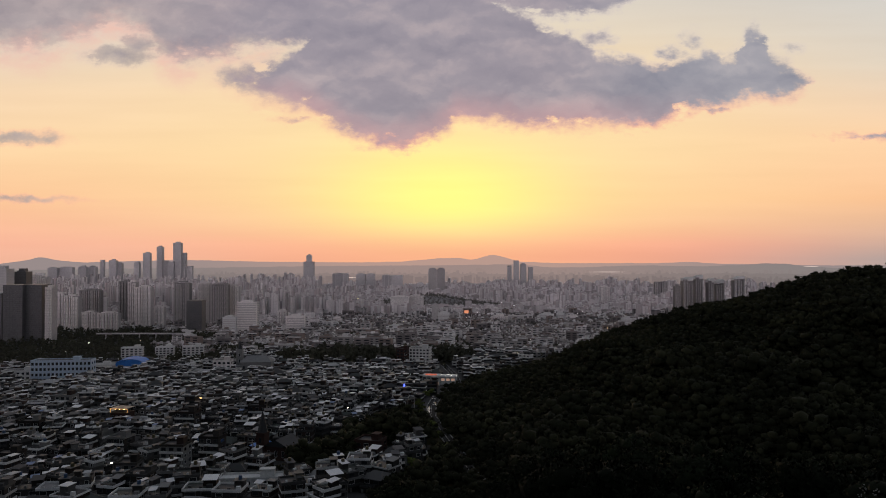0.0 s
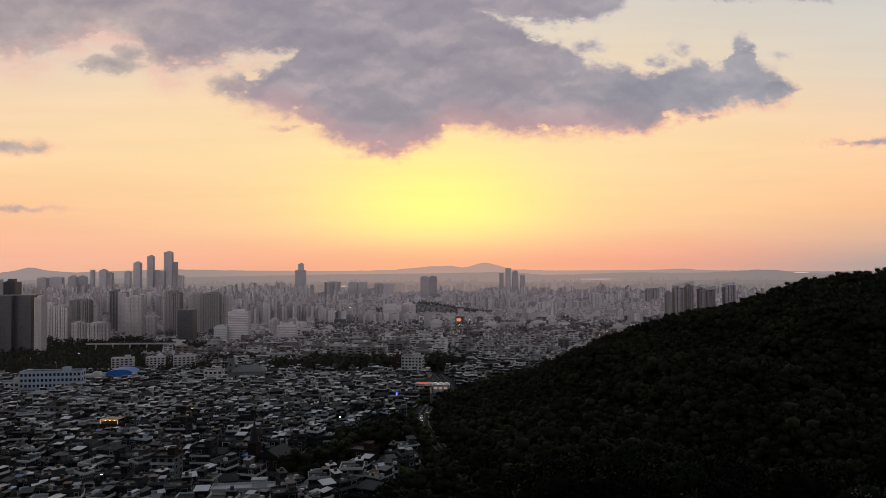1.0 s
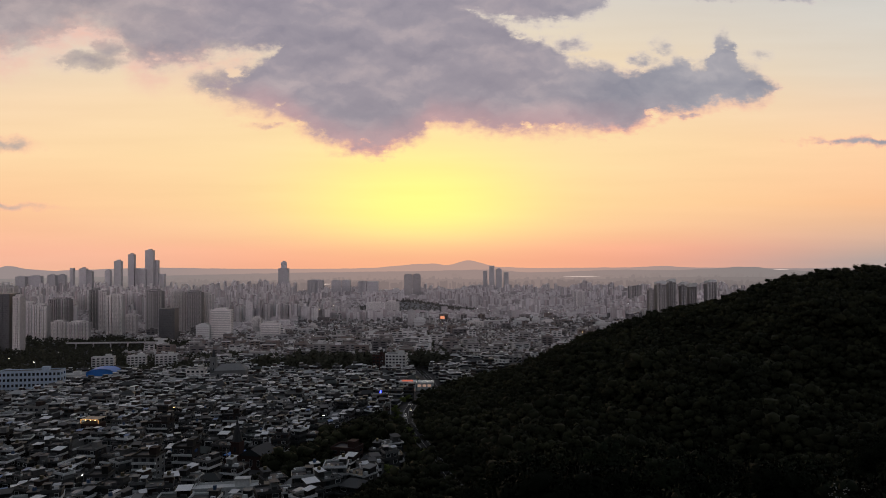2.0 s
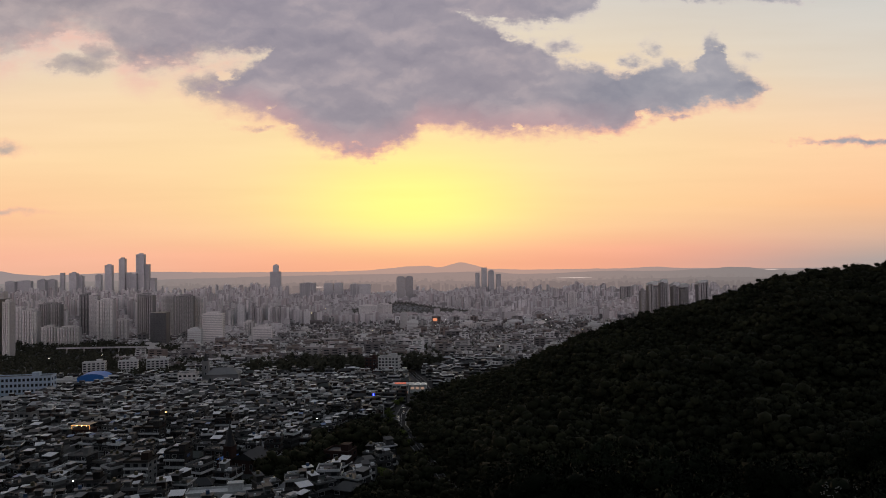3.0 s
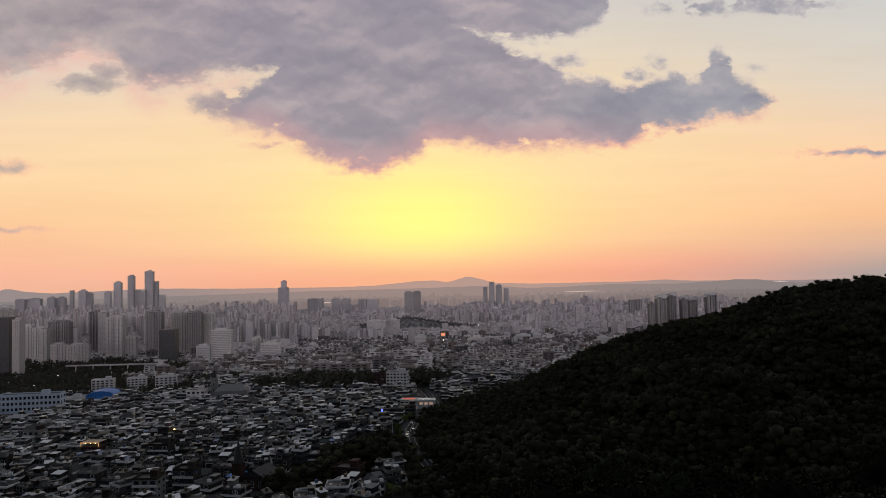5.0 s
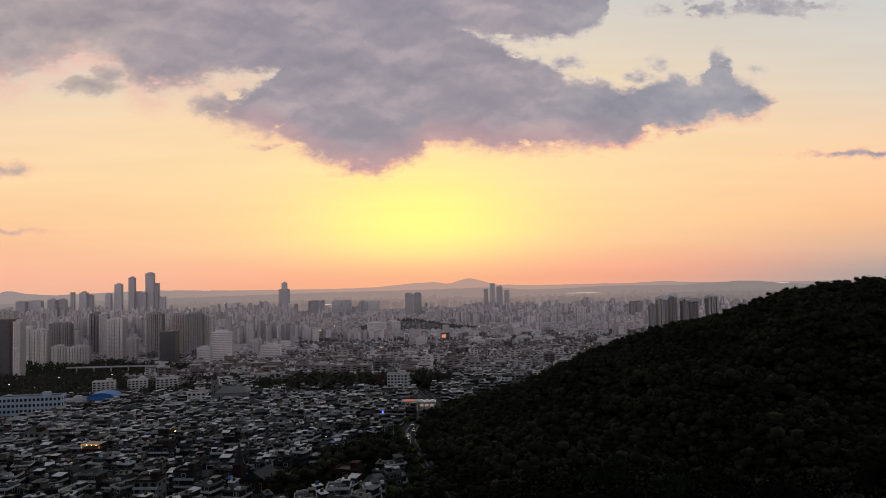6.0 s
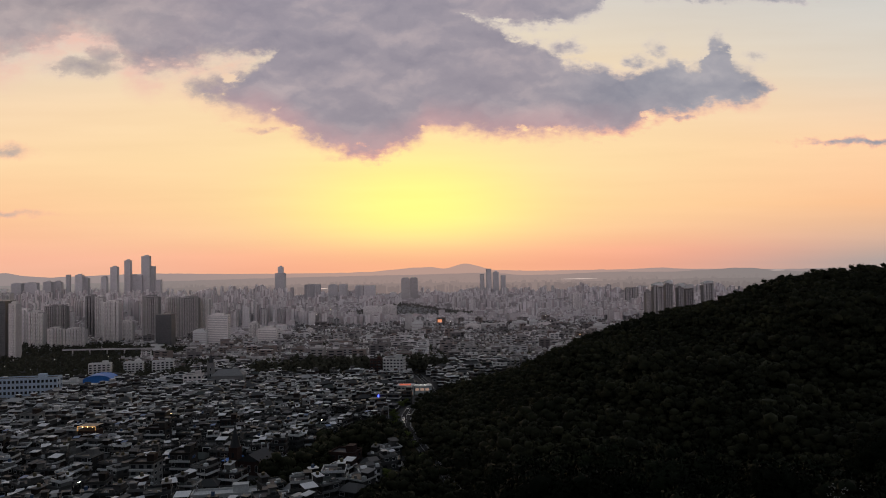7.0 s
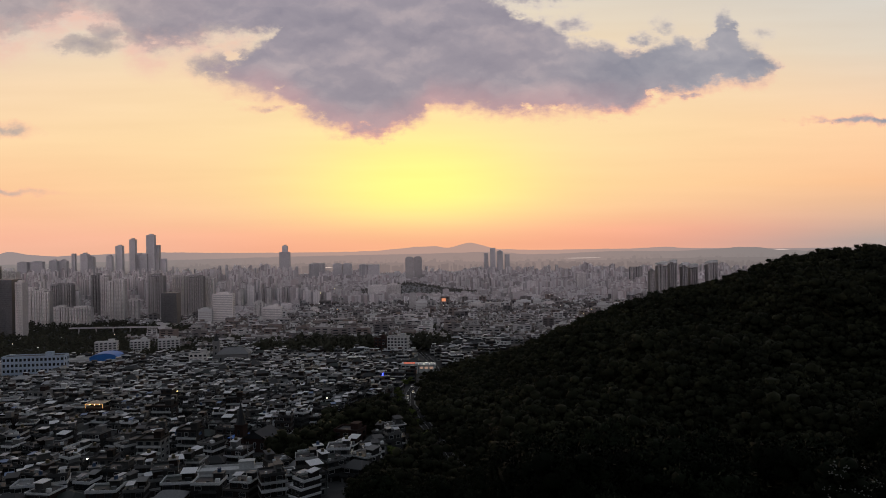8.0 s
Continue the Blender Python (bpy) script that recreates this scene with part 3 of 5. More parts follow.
M["far_water"] = lit("far_water_sky_glow", (0.75, 0.60, 0.54), 1.0)
for u0, u1, v, thick in ((0.200, 0.252, -0.0182, 1.7), (0.498, 0.52, -0.0105, 2.0), (-0.135, -0.120, -0.026, 2.5)):
    tagged(far_water(u0, u1, v, thick), "thin sliver of bright water far away", "water", kind="structure")

# ---------------------------------------------------------------- far city, joined
SHINE = []


def far_city():
    rng = random.Random(5)
    far, mid = Soup(), Soup()
    y = 880.0
    while y < 4560:
        pitch = 11.0 + (y - 880) * 0.0056
        half = 0.72 * y
        x = -half
        while x < half:
            px, py = x + rng.uniform(-4, 4), y + rng.uniform(-4, 4)
            x += pitch * rng.uniform(0.85, 1.25)
            if math.hypot(px, py) > 4600:
                continue
            if rng.random() < 0.08 or park(px, py) or in_wood(px, py):
                continue
            u = px / py
            # beyond this line the walls take the haze-paled colours
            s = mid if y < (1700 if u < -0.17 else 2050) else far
            tall = rng.random()
            w, d = rng.uniform(6.5, 13), rng.uniform(7, 12)
            h = rng.uniform(5, 13)
            estate = noise.noise((px / 240.0, py / 330.0, 4.0))
            t = rng.uniform(-0.35, 0.35)
            if y > 1900 and estate > ((0.24 if y < 3000 else 0.12) if u > -0.12 else (-0.02 if y < 3000 else 0.16)) and tall < 0.40:
                w = rng.uniform(14, 27)
                h = (20 if u > -0.12 else 36) + 26 * abs(noise.noise((px / 150.0, py / 150.0, 9.0))) * 2 + rng.uniform(0, 5)
                t = 0.5 * noise.noise((px / 300.0, py / 300.0, 2.0))
            elif y > 1900 and tall < 0.02:
                w, h = rng.uniform(14, 40), rng.uniform(14, 28)
            elif tall < 0.045:
                w, h = rng.uniform(14, 26), rng.uniform(14, 25)
            if u < -0.2 and y > 1750 and estate > -0.05 and tall < 0.3:
                w, h = rng.uniform(11, 22), rng.uniform(42, 82)
            if h > 26 and y > 1500:
                s = far
            z = gz(px, py) - 1
            if h > 26:
                # slim stairwell cores between slightly stepped wings
                n = 2 if w < 17 else 3
                for q in range(n):
                    s.box((q + 0.5) / n * w - w / 2, rng.uniform(-2.5, 2.5), z, w / n * 0.84, d, h * rng.uniform(0.93, 1.04), 0, t, px, py)
                s.box(0, 2, z, w, d * 0.7, h * 0.94, 1, t, px, py)
            else:
                s.box(0, 0, z, w, d, h + 1, 0, t, px, py)
                if y < 1700:
                    s.box(0, -d / 2 - 0.2, z + h, w + 0.6, 0.5, 1.2, 0, t, px, py, bottom=True)
                    if rng.random() < 0.5:
                        s.box(0, -d / 2 - 0.4, z + h * 0.5, w + 0.4, 0.8, 0.9, 0, t, px, py, bottom=True)
            if h < 30:
                s.box(rng.uniform(-2, 2), rng.uniform(-2, 2), z + h + 1, w * 0.35, d * 0.4, 2.6, 0, t, px, py)
            else:
                s.box(0, 0, z + h, w * 0.3, d * 0.6, 3.2, 0, t, px, py)
            if y < 2600 and rng.random() < 0.030:
                SHINE.append((px, py - d / 2 - 0.6, z + h * rng.uniform(0.6, 1.1), rng.random()))
            floors = int(h / 3.2)
            if y < 2300 and h < 26:
                for i in range(min(floors, 14)):
                    for q in (-0.25, 0.25):
                        s.quad_wall(q * w, -d / 2 - 0.1, z + 2 + i * 3.2, w * 0.3, 1.4, 1, "f", t, px, py)
        y += pitch * 1.15
    tagged(part("city_blocks", far, [M["city"], M["far_pane"]]), "dense low houses and apartment slabs filling the plain, paled for haze", "city", kind="stuff")
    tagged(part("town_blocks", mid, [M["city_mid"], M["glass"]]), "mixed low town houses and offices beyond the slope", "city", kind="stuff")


def park(x, y):
    """Wooded parks on the plain, left free of buildings."""
    u = x / y
    if 770 < y < 1600 and u < -0.35 - 0.05 * math.sin(y * 0.013):
        return True
    if (x + 100) ** 2 / 85 ** 2 + (y - 815) ** 2 / 62 ** 2 < 1 or (x - 10) ** 2 / 30 ** 2 + (y - 830) ** 2 / 40 ** 2 < 1:
        return True
    if (x + 250) ** 2 / 60 ** 2 + (y - 930) ** 2 / 30 ** 2 < 1:
        return True
    return ((x + 50) / 255) ** 2 + ((y - 2510) / 110) ** 2 < 1


far_city()


def town_lights():
    """Small lamps switched on across the evening town."""
    s = Soup()
    for x, y, z, k in SHINE:
        q = 0.2 + y * 0.00016 * (1 + k)
        s.box(x, y, z, q * (1.0 + k), 0.3, q, 0 if k < 0.6 else (1 if k < 0.93 else 2), bottom=True)
    tagged(part("town_lights", s, [M["lamp_white"], M["lamp_warm"], M["lamp_red"]]), "tiny lit lamps scattered across the evening town", "lights", kind="stuff")


town_lights()


# ---------------------------------------------------------------- towers
def tower(x, y, top, w, d, style, label, category="tower", turn=0.0, crown="plain"):
    """One high building: shaft with floor bands or bay strips, side fins and a plant room."""
    z0 = gz(x, y) - 2
    h = top - z0
    t = thing("apartment_tower" if style in ("flats", "dusk") else "office_tower", label, category, "", pose(x, y, z0, 0, 0, turn))
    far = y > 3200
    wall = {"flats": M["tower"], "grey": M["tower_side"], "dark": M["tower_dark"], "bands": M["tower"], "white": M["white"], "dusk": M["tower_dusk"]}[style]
    # the farthest towers take cladding paled for haze
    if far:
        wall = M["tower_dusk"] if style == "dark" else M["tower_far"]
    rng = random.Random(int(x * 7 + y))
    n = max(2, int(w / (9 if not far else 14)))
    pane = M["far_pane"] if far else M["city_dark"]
    bays = style in ("flats", "dusk")
    s = Soup()
    if bays:
        s.box(0, 1.2, 0, w, d - 2.4, h * 0.985)
    else:
        s.box(0, 0, 0, w, d, h)
    # the set-back shaft is toned darker than the wings before it
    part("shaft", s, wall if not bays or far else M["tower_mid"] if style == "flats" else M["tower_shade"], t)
    if bays:
        # wings of flats stepped in depth and height, a dark window column down each
        for i in range(n):
            bw, cx = w / n, -w / 2 + (i + 0.5) * w / n
            out, up = rng.choice((0.0, 1.4, 2.6)), h * rng.choice((1.0, 1.0, 0.965, 1.02))
            s = Soup()
            s.box(cx - bw * 0.27, -d / 2 - out / 2 + 1.5, 0, bw * 0.34, 3.0 + out, up)
            s.box(cx + bw * 0.27, -d / 2 - out / 2 + 1.5, 0, bw * 0.30, 3.0 + out, up)
            s.box(cx, -d / 2 + 1.6, up - 3.0, bw * 0.95, 3.0, 3.0, bottom=True)
            wing = part("wing", s, wall, t)
            if far:
                continue
            s = Soup()
            for f in range(1, int(up / 2.9) - 1):
                s.box(cx, -d / 2 + 0.9, f * 2.9, bw * 0.24, 0.5, 0.9, bottom=True)
            tagged(part("balcony_column", s, wall, wing), kind="stuff")
            s = Soup()
            for f in range(1, int(up / 2.9) - 1):
                for q in (-0.27, 0.27):
                    s.box(cx + q * bw, -d / 2 - out - 0.05, f * 2.9 + 1.0, bw * 0.17, 0.3, 1.2, bottom=True)
            tagged(part("window_column", s, pane, wing), kind="stuff")
    elif style in ("bands", "white", "grey"):
        s = Soup()
        step = 3.4 if not far else 12
        for f in range(1, int(h / step)):
            s.box(0, -0.15, f * step, w * 0.94, d + 0.1, step * 0.45)
            s.box(0.1, 0, f * step, w, d * 0.9, step * 0.45)
        if not far:
            tagged(part("window_band", s, pane, t), kind="stuff")
    elif not far:
        s = Soup()
        for i in range(n * 2 + 1):
            s.box(-w / 2 + i * w / n / 2, -d / 2 - 0.15, 0, 0.25, 0.3, h)
        tagged(part("mullion", s, M["tower_dark"], t), kind="stuff")
        s = Soup()
        for f in range(3, int(h / 3.6), 1):
            s.box(0, -0.05, f * 3.6, w * 0.98, d + 0.1, 0.5)
        tagged(part("spandrel", s, M["glass_tower"], t), kind="stuff")
    s = Soup()
    if crown == "curved":
        for i in range(6):
            a0 = i / 6
            s.box(-w / 2 + (a0 + 1 / 12) * w, 0, h, w / 6, d * 0.9, 4.0 + 3.2 * math.sin(a0 * 2.2))
        part("crown", s, M["white"], t, "pale curved roof crown")
    elif crown == "round":
        for i in range(5):
            s.box(0, 0, h + i * 2.2, w * math.sqrt(1 - (i / 5) ** 2) * 0.97, d, 2.2)
        part("crown", s, wall, t)
    elif crown == "none":
        pass
    else:
        s.box(w * 0.05, 0, h, w * 0.45, d * 0.5, 3.5 if h < 120 else 7)
        s.box(-w * 0.25, 0, h, w * 0.2, d * 0.4, 2.2)
        part("plant_room", s, wall, t)
    return t


def raise_tower(x, y, top, w, d, style, crown, turn):
    words = {"flats": "pale concrete apartment tower with vertical bays", "grey": "grey office tower with window bands", "dark": "dark glass clad office tower on the plain",
             "bands": "light concrete slab with horizontal window bands", "white": "white rendered office block with plain sides", "dusk": "umber apartment tower with dark window bays"}[style]
    if crown == "curved":
        words = "apartment tower with pale curved roof crown behind the hill"
    elif y > 3300:
        words = "distant " + words.replace(" on the plain", "") + " in evening haze"
    tower(x, y, top, w, d, style, words, turn=radians(turn), crown=crown)


raise_tower(-757, 1290, 119, 34, 34, "dark", "none", 8)
raise_tower(-729, 1300, 119, 35, 34, "dark", "none", 8)
raise_tower(-696, 1285, 115, 12, 20, "flats", "plain", 0)
raise_tower(-824, 1330, 102, 45, 30, "dark", "none", 5)
raise_tower(-975, 1600, 143, 36, 30, "grey", "plain", 0)
raise_tower(-959, 1650, 136, 30, 26, "dark", "plain", 0)
raise_tower(-960, 1720, 124, 43, 20, "flats", "plain", 0)
raise_tower(-867, 1640, 86, 23, 16, "flats", "plain", 5)
raise_tower(-818, 1600, 83, 30, 18, "flats", "plain", -5)
raise_tower(-826, 1700, 92, 48, 18, "dusk", "plain", 0)
raise_tower(-760, 1560, 50, 32, 14, "flats", "plain", 0)
raise_tower(-715, 1550, 49, 44, 14, "flats", "plain", 6)
raise_tower(-772, 1760, 112, 25, 20, "dusk", "plain", 0)
raise_tower(-745, 1740, 110, 19, 18, "flats", "plain", 0)
raise_tower(-668, 1620, 102, 34, 18, "flats", "plain", 4)
raise_tower(-643, 1640, 57, 26, 14, "flats", "plain", 0)
raise_tower(-597, 1660, 111, 36, 20, "dusk", "plain", 0)
raise_tower(-508, 1490, 80, 31, 26, "dark", "none", 0)
raise_tower(-567, 1720, 108, 28, 18, "flats", "plain", 0)
raise_tower(-523, 1700, 106, 41, 18, "dusk", "plain", 4)
raise_tower(-509, 1760, 99, 28, 18, "flats", "plain", 0)
raise_tower(-417, 1420, 51, 26, 18, "white", "plain", 0)
raise_tower(-385, 1430, 80, 39, 20, "bands", "plain", 0)
raise_tower(-328, 1480, 59, 20, 16, "flats", "plain", 0)
raise_tower(-296, 1460, 50, 37, 18, "bands", "plain", 0)
raise_tower(-1712, 4187, 198, 39, 30, "grey", "plain", 0)
raise_tower(-1650, 4222, 235, 33, 30, "grey", "plain", 0)
raise_tower(-1633, 4239, 155, 46, 30, "grey", "none", 0)
raise_tower(-1577, 4199, 149, 36, 30, "grey", "none", 0)
raise_tower(-1547, 4220, 258, 46, 30, "grey", "plain", 0)
raise_tower(-1520, 4241, 201, 30, 30, "grey", "none", 0)
raise_tower(-1496, 4259, 122, 43, 30, "grey", "none", 0)
raise_tower(-1875, 4115, 156, 39, 30, "grey", "plain", 0)
raise_tower(-1853, 4137, 139, 39, 30, "grey", "plain", 0)
raise_tower(-1981, 4088, 120, 45, 30, "grey", "plain", 0)
raise_tower(-1996, 4013, 121, 41, 30, "grey", "plain", 0)
raise_tower(-2071, 3985, 118, 69, 30, "grey", "plain", 0)
raise_tower(-2134, 3963, 116, 50, 30, "grey", "plain", 0)
raise_tower(-1756, 4158, 143, 29, 30, "grey", "plain", 0)
raise_tower(-1925, 4092, 159, 19, 20, "grey", "none", 0)
raise_tower(-826, 4459, 148, 63, 30, "grey", "none", 0)
raise_tower(-826, 4468, 186, 31, 30, "grey", "plain", 0)
raise_tower(-552, 3900, 86, 85, 30, "flats", "plain", 0)
raise_tower(-442, 3900, 83, 49, 30, "grey", "plain", 0)
raise_tower(-389, 3900, 83, 46, 30, "grey", "plain", 0)
raise_tower(-296, 3800, 79, 45, 30, "flats", "plain", 0)
raise_tower(-241, 3800, 79, 59, 30, "grey", "none", 0)
raise_tower(-53, 3700, 107, 43, 34, "dark", "round", 0)
raise_tower(-10, 3700, 108, 40, 34, "dark", "round", 0)
raise_tower(452, 4467, 155, 31, 24, "grey", "none", 0)
raise_tower(496, 4471, 134, 35, 26, "grey", "plain", 0)
raise_tower(542, 4475, 113, 28, 26, "grey", "none", 0)
raise_tower(413, 4498, 123, 25, 26, "grey", "none", 0)
raise_tower(-137, 2300, 45, 58, 24, "bands", "plain", 0)
raise_tower(-86, 2330, 47, 47, 24, "flats", "plain", 0)
raise_tower(2, 1720, 37, 26, 16, "white", "plain", 0)
raise_tower(-19, 1780, 52, 18, 18, "grey", "plain", 0)
raise_tower(-3, 1340, 17, 46, 24, "white", "plain", 5)
raise_tower(-11, 1345, 27, 24, 18, "white", "none", 5)
raise_tower(140, 1800, 23, 41, 18, "flats", "plain", 0)
raise_tower(181, 1810, 24, 37, 18, "grey", "none", 0)
raise_tower(219, 1810, 19, 38, 18, "grey", "none", 0)
raise_tower(263, 1840, 25, 37, 18, "white", "plain", 0)
raise_tower(300, 1850, 26, 19, 16, "white", "plain", 0)
raise_tower(331, 1850, 19, 38, 16, "bands", "plain", 0)
raise_tower(-99, 1480, 27, 34, 16, "white", "plain", 0)
raise_tower(446, 1380, 114, 10, 14, "dusk", "plain", 0)
raise_tower(472, 1400, 123, 20, 16, "dusk", "curved", 0)
raise_tower(504, 1430, 126, 15, 16, "dusk", "curved", 0)
raise_tower(524, 1420, 120, 12, 16, "dusk", "curved", 0)
raise_tower(549, 1440, 117, 16, 16, "dusk", "curved", 0)
raise_tower(575, 1410, 124, 20, 16, "dusk", "curved", 0)
raise_tower(801, 2700, 81, 23, 18, "dusk", "none", 0)
raise_tower(826, 2700, 81, 23, 18, "dusk", "none", 0)
raise_tower(581, 2600, 64, 33, 18, "flats", "plain", 0)
raise_tower(406, 1600, 34, 23, 16, "white", "plain", 0)
raise_tower(-247, 1700, 26, 21, 16, "flats", "plain", 0)
raise_tower(-130, 1400, 18, 22, 16, "flats", "plain", 0)

# ---------------------------------------------------------------- trees
ICO_V = np.array([(0, 0, 1)] + [(0.894 * math.cos(a), 0.894 * math.sin(a), 0.447) for a in np.arange(5) * 1.2566] +
                 [(0.894 * math.cos(a), 0.894 * math.sin(a), -0.447) for a in np.arange(5) * 1.2566 + 0.6283] + [(0, 0, -1)])
ICO_F = ([(0, 1 + i, 1 + (i + 1) % 5) for i in range(5)] + [(1 + i, 6 + i, 1 + (i + 1) % 5) for i in range(5)] +
         [(1 + (i + 1) % 5, 6 + i, 6 + (i + 1) % 5) for i in range(5)] + [(11, 6 + (i + 1) % 5, 6 + i) for i in range(5)])


def crown_arrays(seed, lobes, leaves, rx, rz, lift, leaf=0.5, cone=0.0, core_size=1.0):
    """Uneven crown: lumpy clumps over an oval, each ragged with leaf sprays. Returns vertices and triangles."""
    rng = np.random.default_rng(seed)
    vs, fs, ns, n = [], [], [], 0
    mid = np.array([0, 0, lift - 0.35 * rz])
    for i in range(lobes):
        d = rng.normal(size=3)
        d /= np.linalg.norm(d)
        d[2] = abs(d[2]) * 1.25 - 0.35
        k = 1.0 - cone * max(0.0, d[2])
        c = np.array([d[0] * rx * k, d[1] * rx * k, lift + d[2] * rz]) * rng.uniform(0.72, 1.05) if i else np.array([0, 0, lift])
        r = rng.uniform(0.30, 0.48) * rx if i else rx * 0.5
        core = ICO_V * rng.uniform(0.5, 0.85, (12, 1)) * core_size * (r, r, r * 0.8) + c
        vs.append(core)
        ns.append((core - c) / r + 0.8 * (core - mid) / rx)
        fs.extend((a + n, b + n, e + n) for a, b, e in ICO_F)
        n += 12
        m = leaves
        o = rng.normal(size=(m, 3))
        o /= np.linalg.norm(o, axis=1)[:, None]
        o[:, 2] = np.abs(o[:, 2]) * 0.9 - 0.2
        p = c + o * (r, r, r * 0.85) * rng.uniform(0.55 + 0.25 * core_size, 1.22, (m, 1))
        e1 = rng.normal(size=(m, 3))
        e2 = rng.normal(size=(m, 3))
        e1 *= leaf / np.linalg.norm(e1, axis=1)[:, None]
        e2 *= leaf / np.linalg.norm(e2, axis=1)[:, None]
        out = (p - c) / r + 0.8 * (p - mid) / rx
        e1 *= np.where(np.sum(np.cross(e1, e2) * out, axis=1) < 0, -1.0, 1.0)[:, None]
        vs.append(np.stack([p - e1 * 0.6, p + e1 * 0.6, p + e2], 1).reshape(-1, 3))
        ns.append(np.repeat(out + rng.normal(size=(m, 3)) * 0.14, 3, axis=0))
        fs.extend((n + 3 * j, n + 3 * j + 1, n + 3 * j + 2) for j in range(m))
        n += 3 * m
    ns = np.concatenate(ns)
    return np.concatenate(vs), np.array(fs), ns / np.linalg.norm(ns, axis=1)[:, None]


def trunk_soup(h, r, seed, limbs=4):
    """Tapered trunk with a few rising limbs."""
    rng = random.Random(seed)
    s = Soup()
    s.tube(0, 0, -0.6, r, h + 0.6, 0, 7, r * 0.45)
    for i in range(limbs):
        a, z = rng.uniform(0, 6.28), h * rng.uniform(0.5, 0.85)
        out, up, q = rng.uniform(1.2, 2.4), rng.uniform(1.2, 2.2), r * 0.32
        vs = []
        for (px, pz, rr) in ((0, z, q), (out, z + up, q * 0.4)):
            for j in range(4):
                b = j * 1.5708
                vs.append((px * math.cos(a) - rr * math.cos(b) * math.sin(a), px * math.sin(a) + rr * math.cos(b) * math.cos(a), pz + rr * math.sin(b)))
        s.faces(vs, [(j, (j + 1) % 4, 4 + (j + 1) % 4, 4 + j) for j in range(4)])
    return s


def array_mesh(name, vs, fs, mats, normals=None):
    me = bpy.data.meshes.new(name)
    me.vertices.add(len(vs))
    me.vertices.foreach_set("co", np.asarray(vs, np.float32).ravel())
    me.loops.add(len(fs) * 3)
    me.loops.foreach_set("vertex_index", np.asarray(fs, np.int32).ravel())
    me.polygons.add(len(fs))
    me.polygons.foreach_set("loop_start", np.arange(0, len(fs) * 3, 3, dtype=np.int32))
    for m in mats:
        me.materials.append(m)
    me.update(calc_edges=True)
    if normals is not None:
        # leaves are shaded as the rounded clump that they belong to
        at = me.attributes.new("custom_normal", "FLOAT_VECTOR", "POINT")
        at.data.foreach_set("vector", np.asarray(normals, np.float32).ravel())
    return me


ROAD = [(30, 250), (20, 300), (13, 345), (7, 390), (-2, 440), (-8, 480), (-8, 520), (-4, 560), (6, 600), (14, 640), (10, 700), (0, 800)]


def road_x(y):
    return float(np.interp(y, [p[1] for p in ROAD], [p[0] for p in ROAD]))


def on_road(x, y, pad=0.0):
    half = (4.8 if y > 455 else 3.8) + pad
    return 250 < y < 800 and abs(x - road_x(y)) < half


def forest():
    rng = random.Random(11)
    near = [crown_arrays(s, 22, 92, 4.2 + 0.4 * (s % 3), 2.9 + 0.5 * (s % 2), 6.2 + 0.4 * (s % 4), 0.42, 0.25 * (s % 2), 0.72) for s in range(6)]
    far = [crown_arrays(40 + s, 12, 20, 5.0 + 0.5 * (s % 3), 2.5 + 0.5 * (s % 2), 5.4 + 0.4 * (s % 3), 0.62, 0.3 * (s % 2), 1.0) for s in range(8)]
    protos = []
    for i, (v, f, nn) in enumerate(near):
        mat = M["leaf"]
        t = part("tree", trunk_soup(5.5, 0.24, i), M["bark"])
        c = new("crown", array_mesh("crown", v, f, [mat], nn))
        c.parent = t
        tagged(t, "dark green broadleaf tree on the wooded slope", "tree", "trees on the wooded spur")
        protos.append(t)
    singles, pile = [], []
    y = 150.0
    while y < 720:
        x = -0.62 * y
        while x < 0.74 * y:
            px, py = x + rng.uniform(-2.6, 2.6), y + rng.uniform(-2.6, 2.6)
            x += 7.4
            r = math.hypot(px, py)
            if py > 612 - 0.19 * px or not in_wood(px, py) or on_road(px, py) or keep_clear(px, py):
                continue
            if r < 200 and px < 0.18 * py:
                continue
            if r < 250 and px < -0.085 * py:
                continue
            size = rng.choice((0.75, 0.9, 1.0, 1.15, 1.35, 1.7)) * rng.uniform(0.85, 1.12)
            # low growth below the road keeps it open to view
            if 300 < py < 620 and any(on_road(px * (py + q) / py, py + q, 1.0) for q in (0, 8, 15)):
                size = 0.42
            elif r < 300:
                size *= 1.2 if px > 0.12 * py else 0.72
            elif py > 430:
                size = min(max(size, 0.8), 1.12)
            (singles if r < 300 and len(singles) < 300 else pile).append((px, py, size, rng.uniform(0, 6.28)))
        y += 7.2
    used = set()
    for i, (px, py, size, a) in enumerate(singles):
        m = pose(px, py, gz(px, py), 0, 0, math.degrees(a)) @ Matrix.Diagonal((size, size, size * 1.05, 1))
        k = i % len(protos)
        if k in used:
            copy_scaled(protos[k], m)
        else:
            protos[k].matrix_world = m
            used.add(k)
    vs, fs, ns, n = [], [], [], 0
    tops = ground_height([p[0] for p in pile], [p[1] for p in pile])
    for i, ((px, py, size, a), z) in enumerate(zip(pile, tops)):
        v, f, nn = far[i % len(far)]
        ns.append(np.stack([nn[:, 0] * math.cos(a) - nn[:, 1] * math.sin(a), nn[:, 0] * math.sin(a) + nn[:, 1] * math.cos(a), nn[:, 2]], 1))
        c, s = math.cos(a) * size, math.sin(a) * size
        vs.append(np.stack([px + v[:, 0] * c - v[:, 1] * s, py + v[:, 0] * s + v[:, 1] * c, z + v[:, 2] * size - 0.5], 1))
        fs.append(f + n)
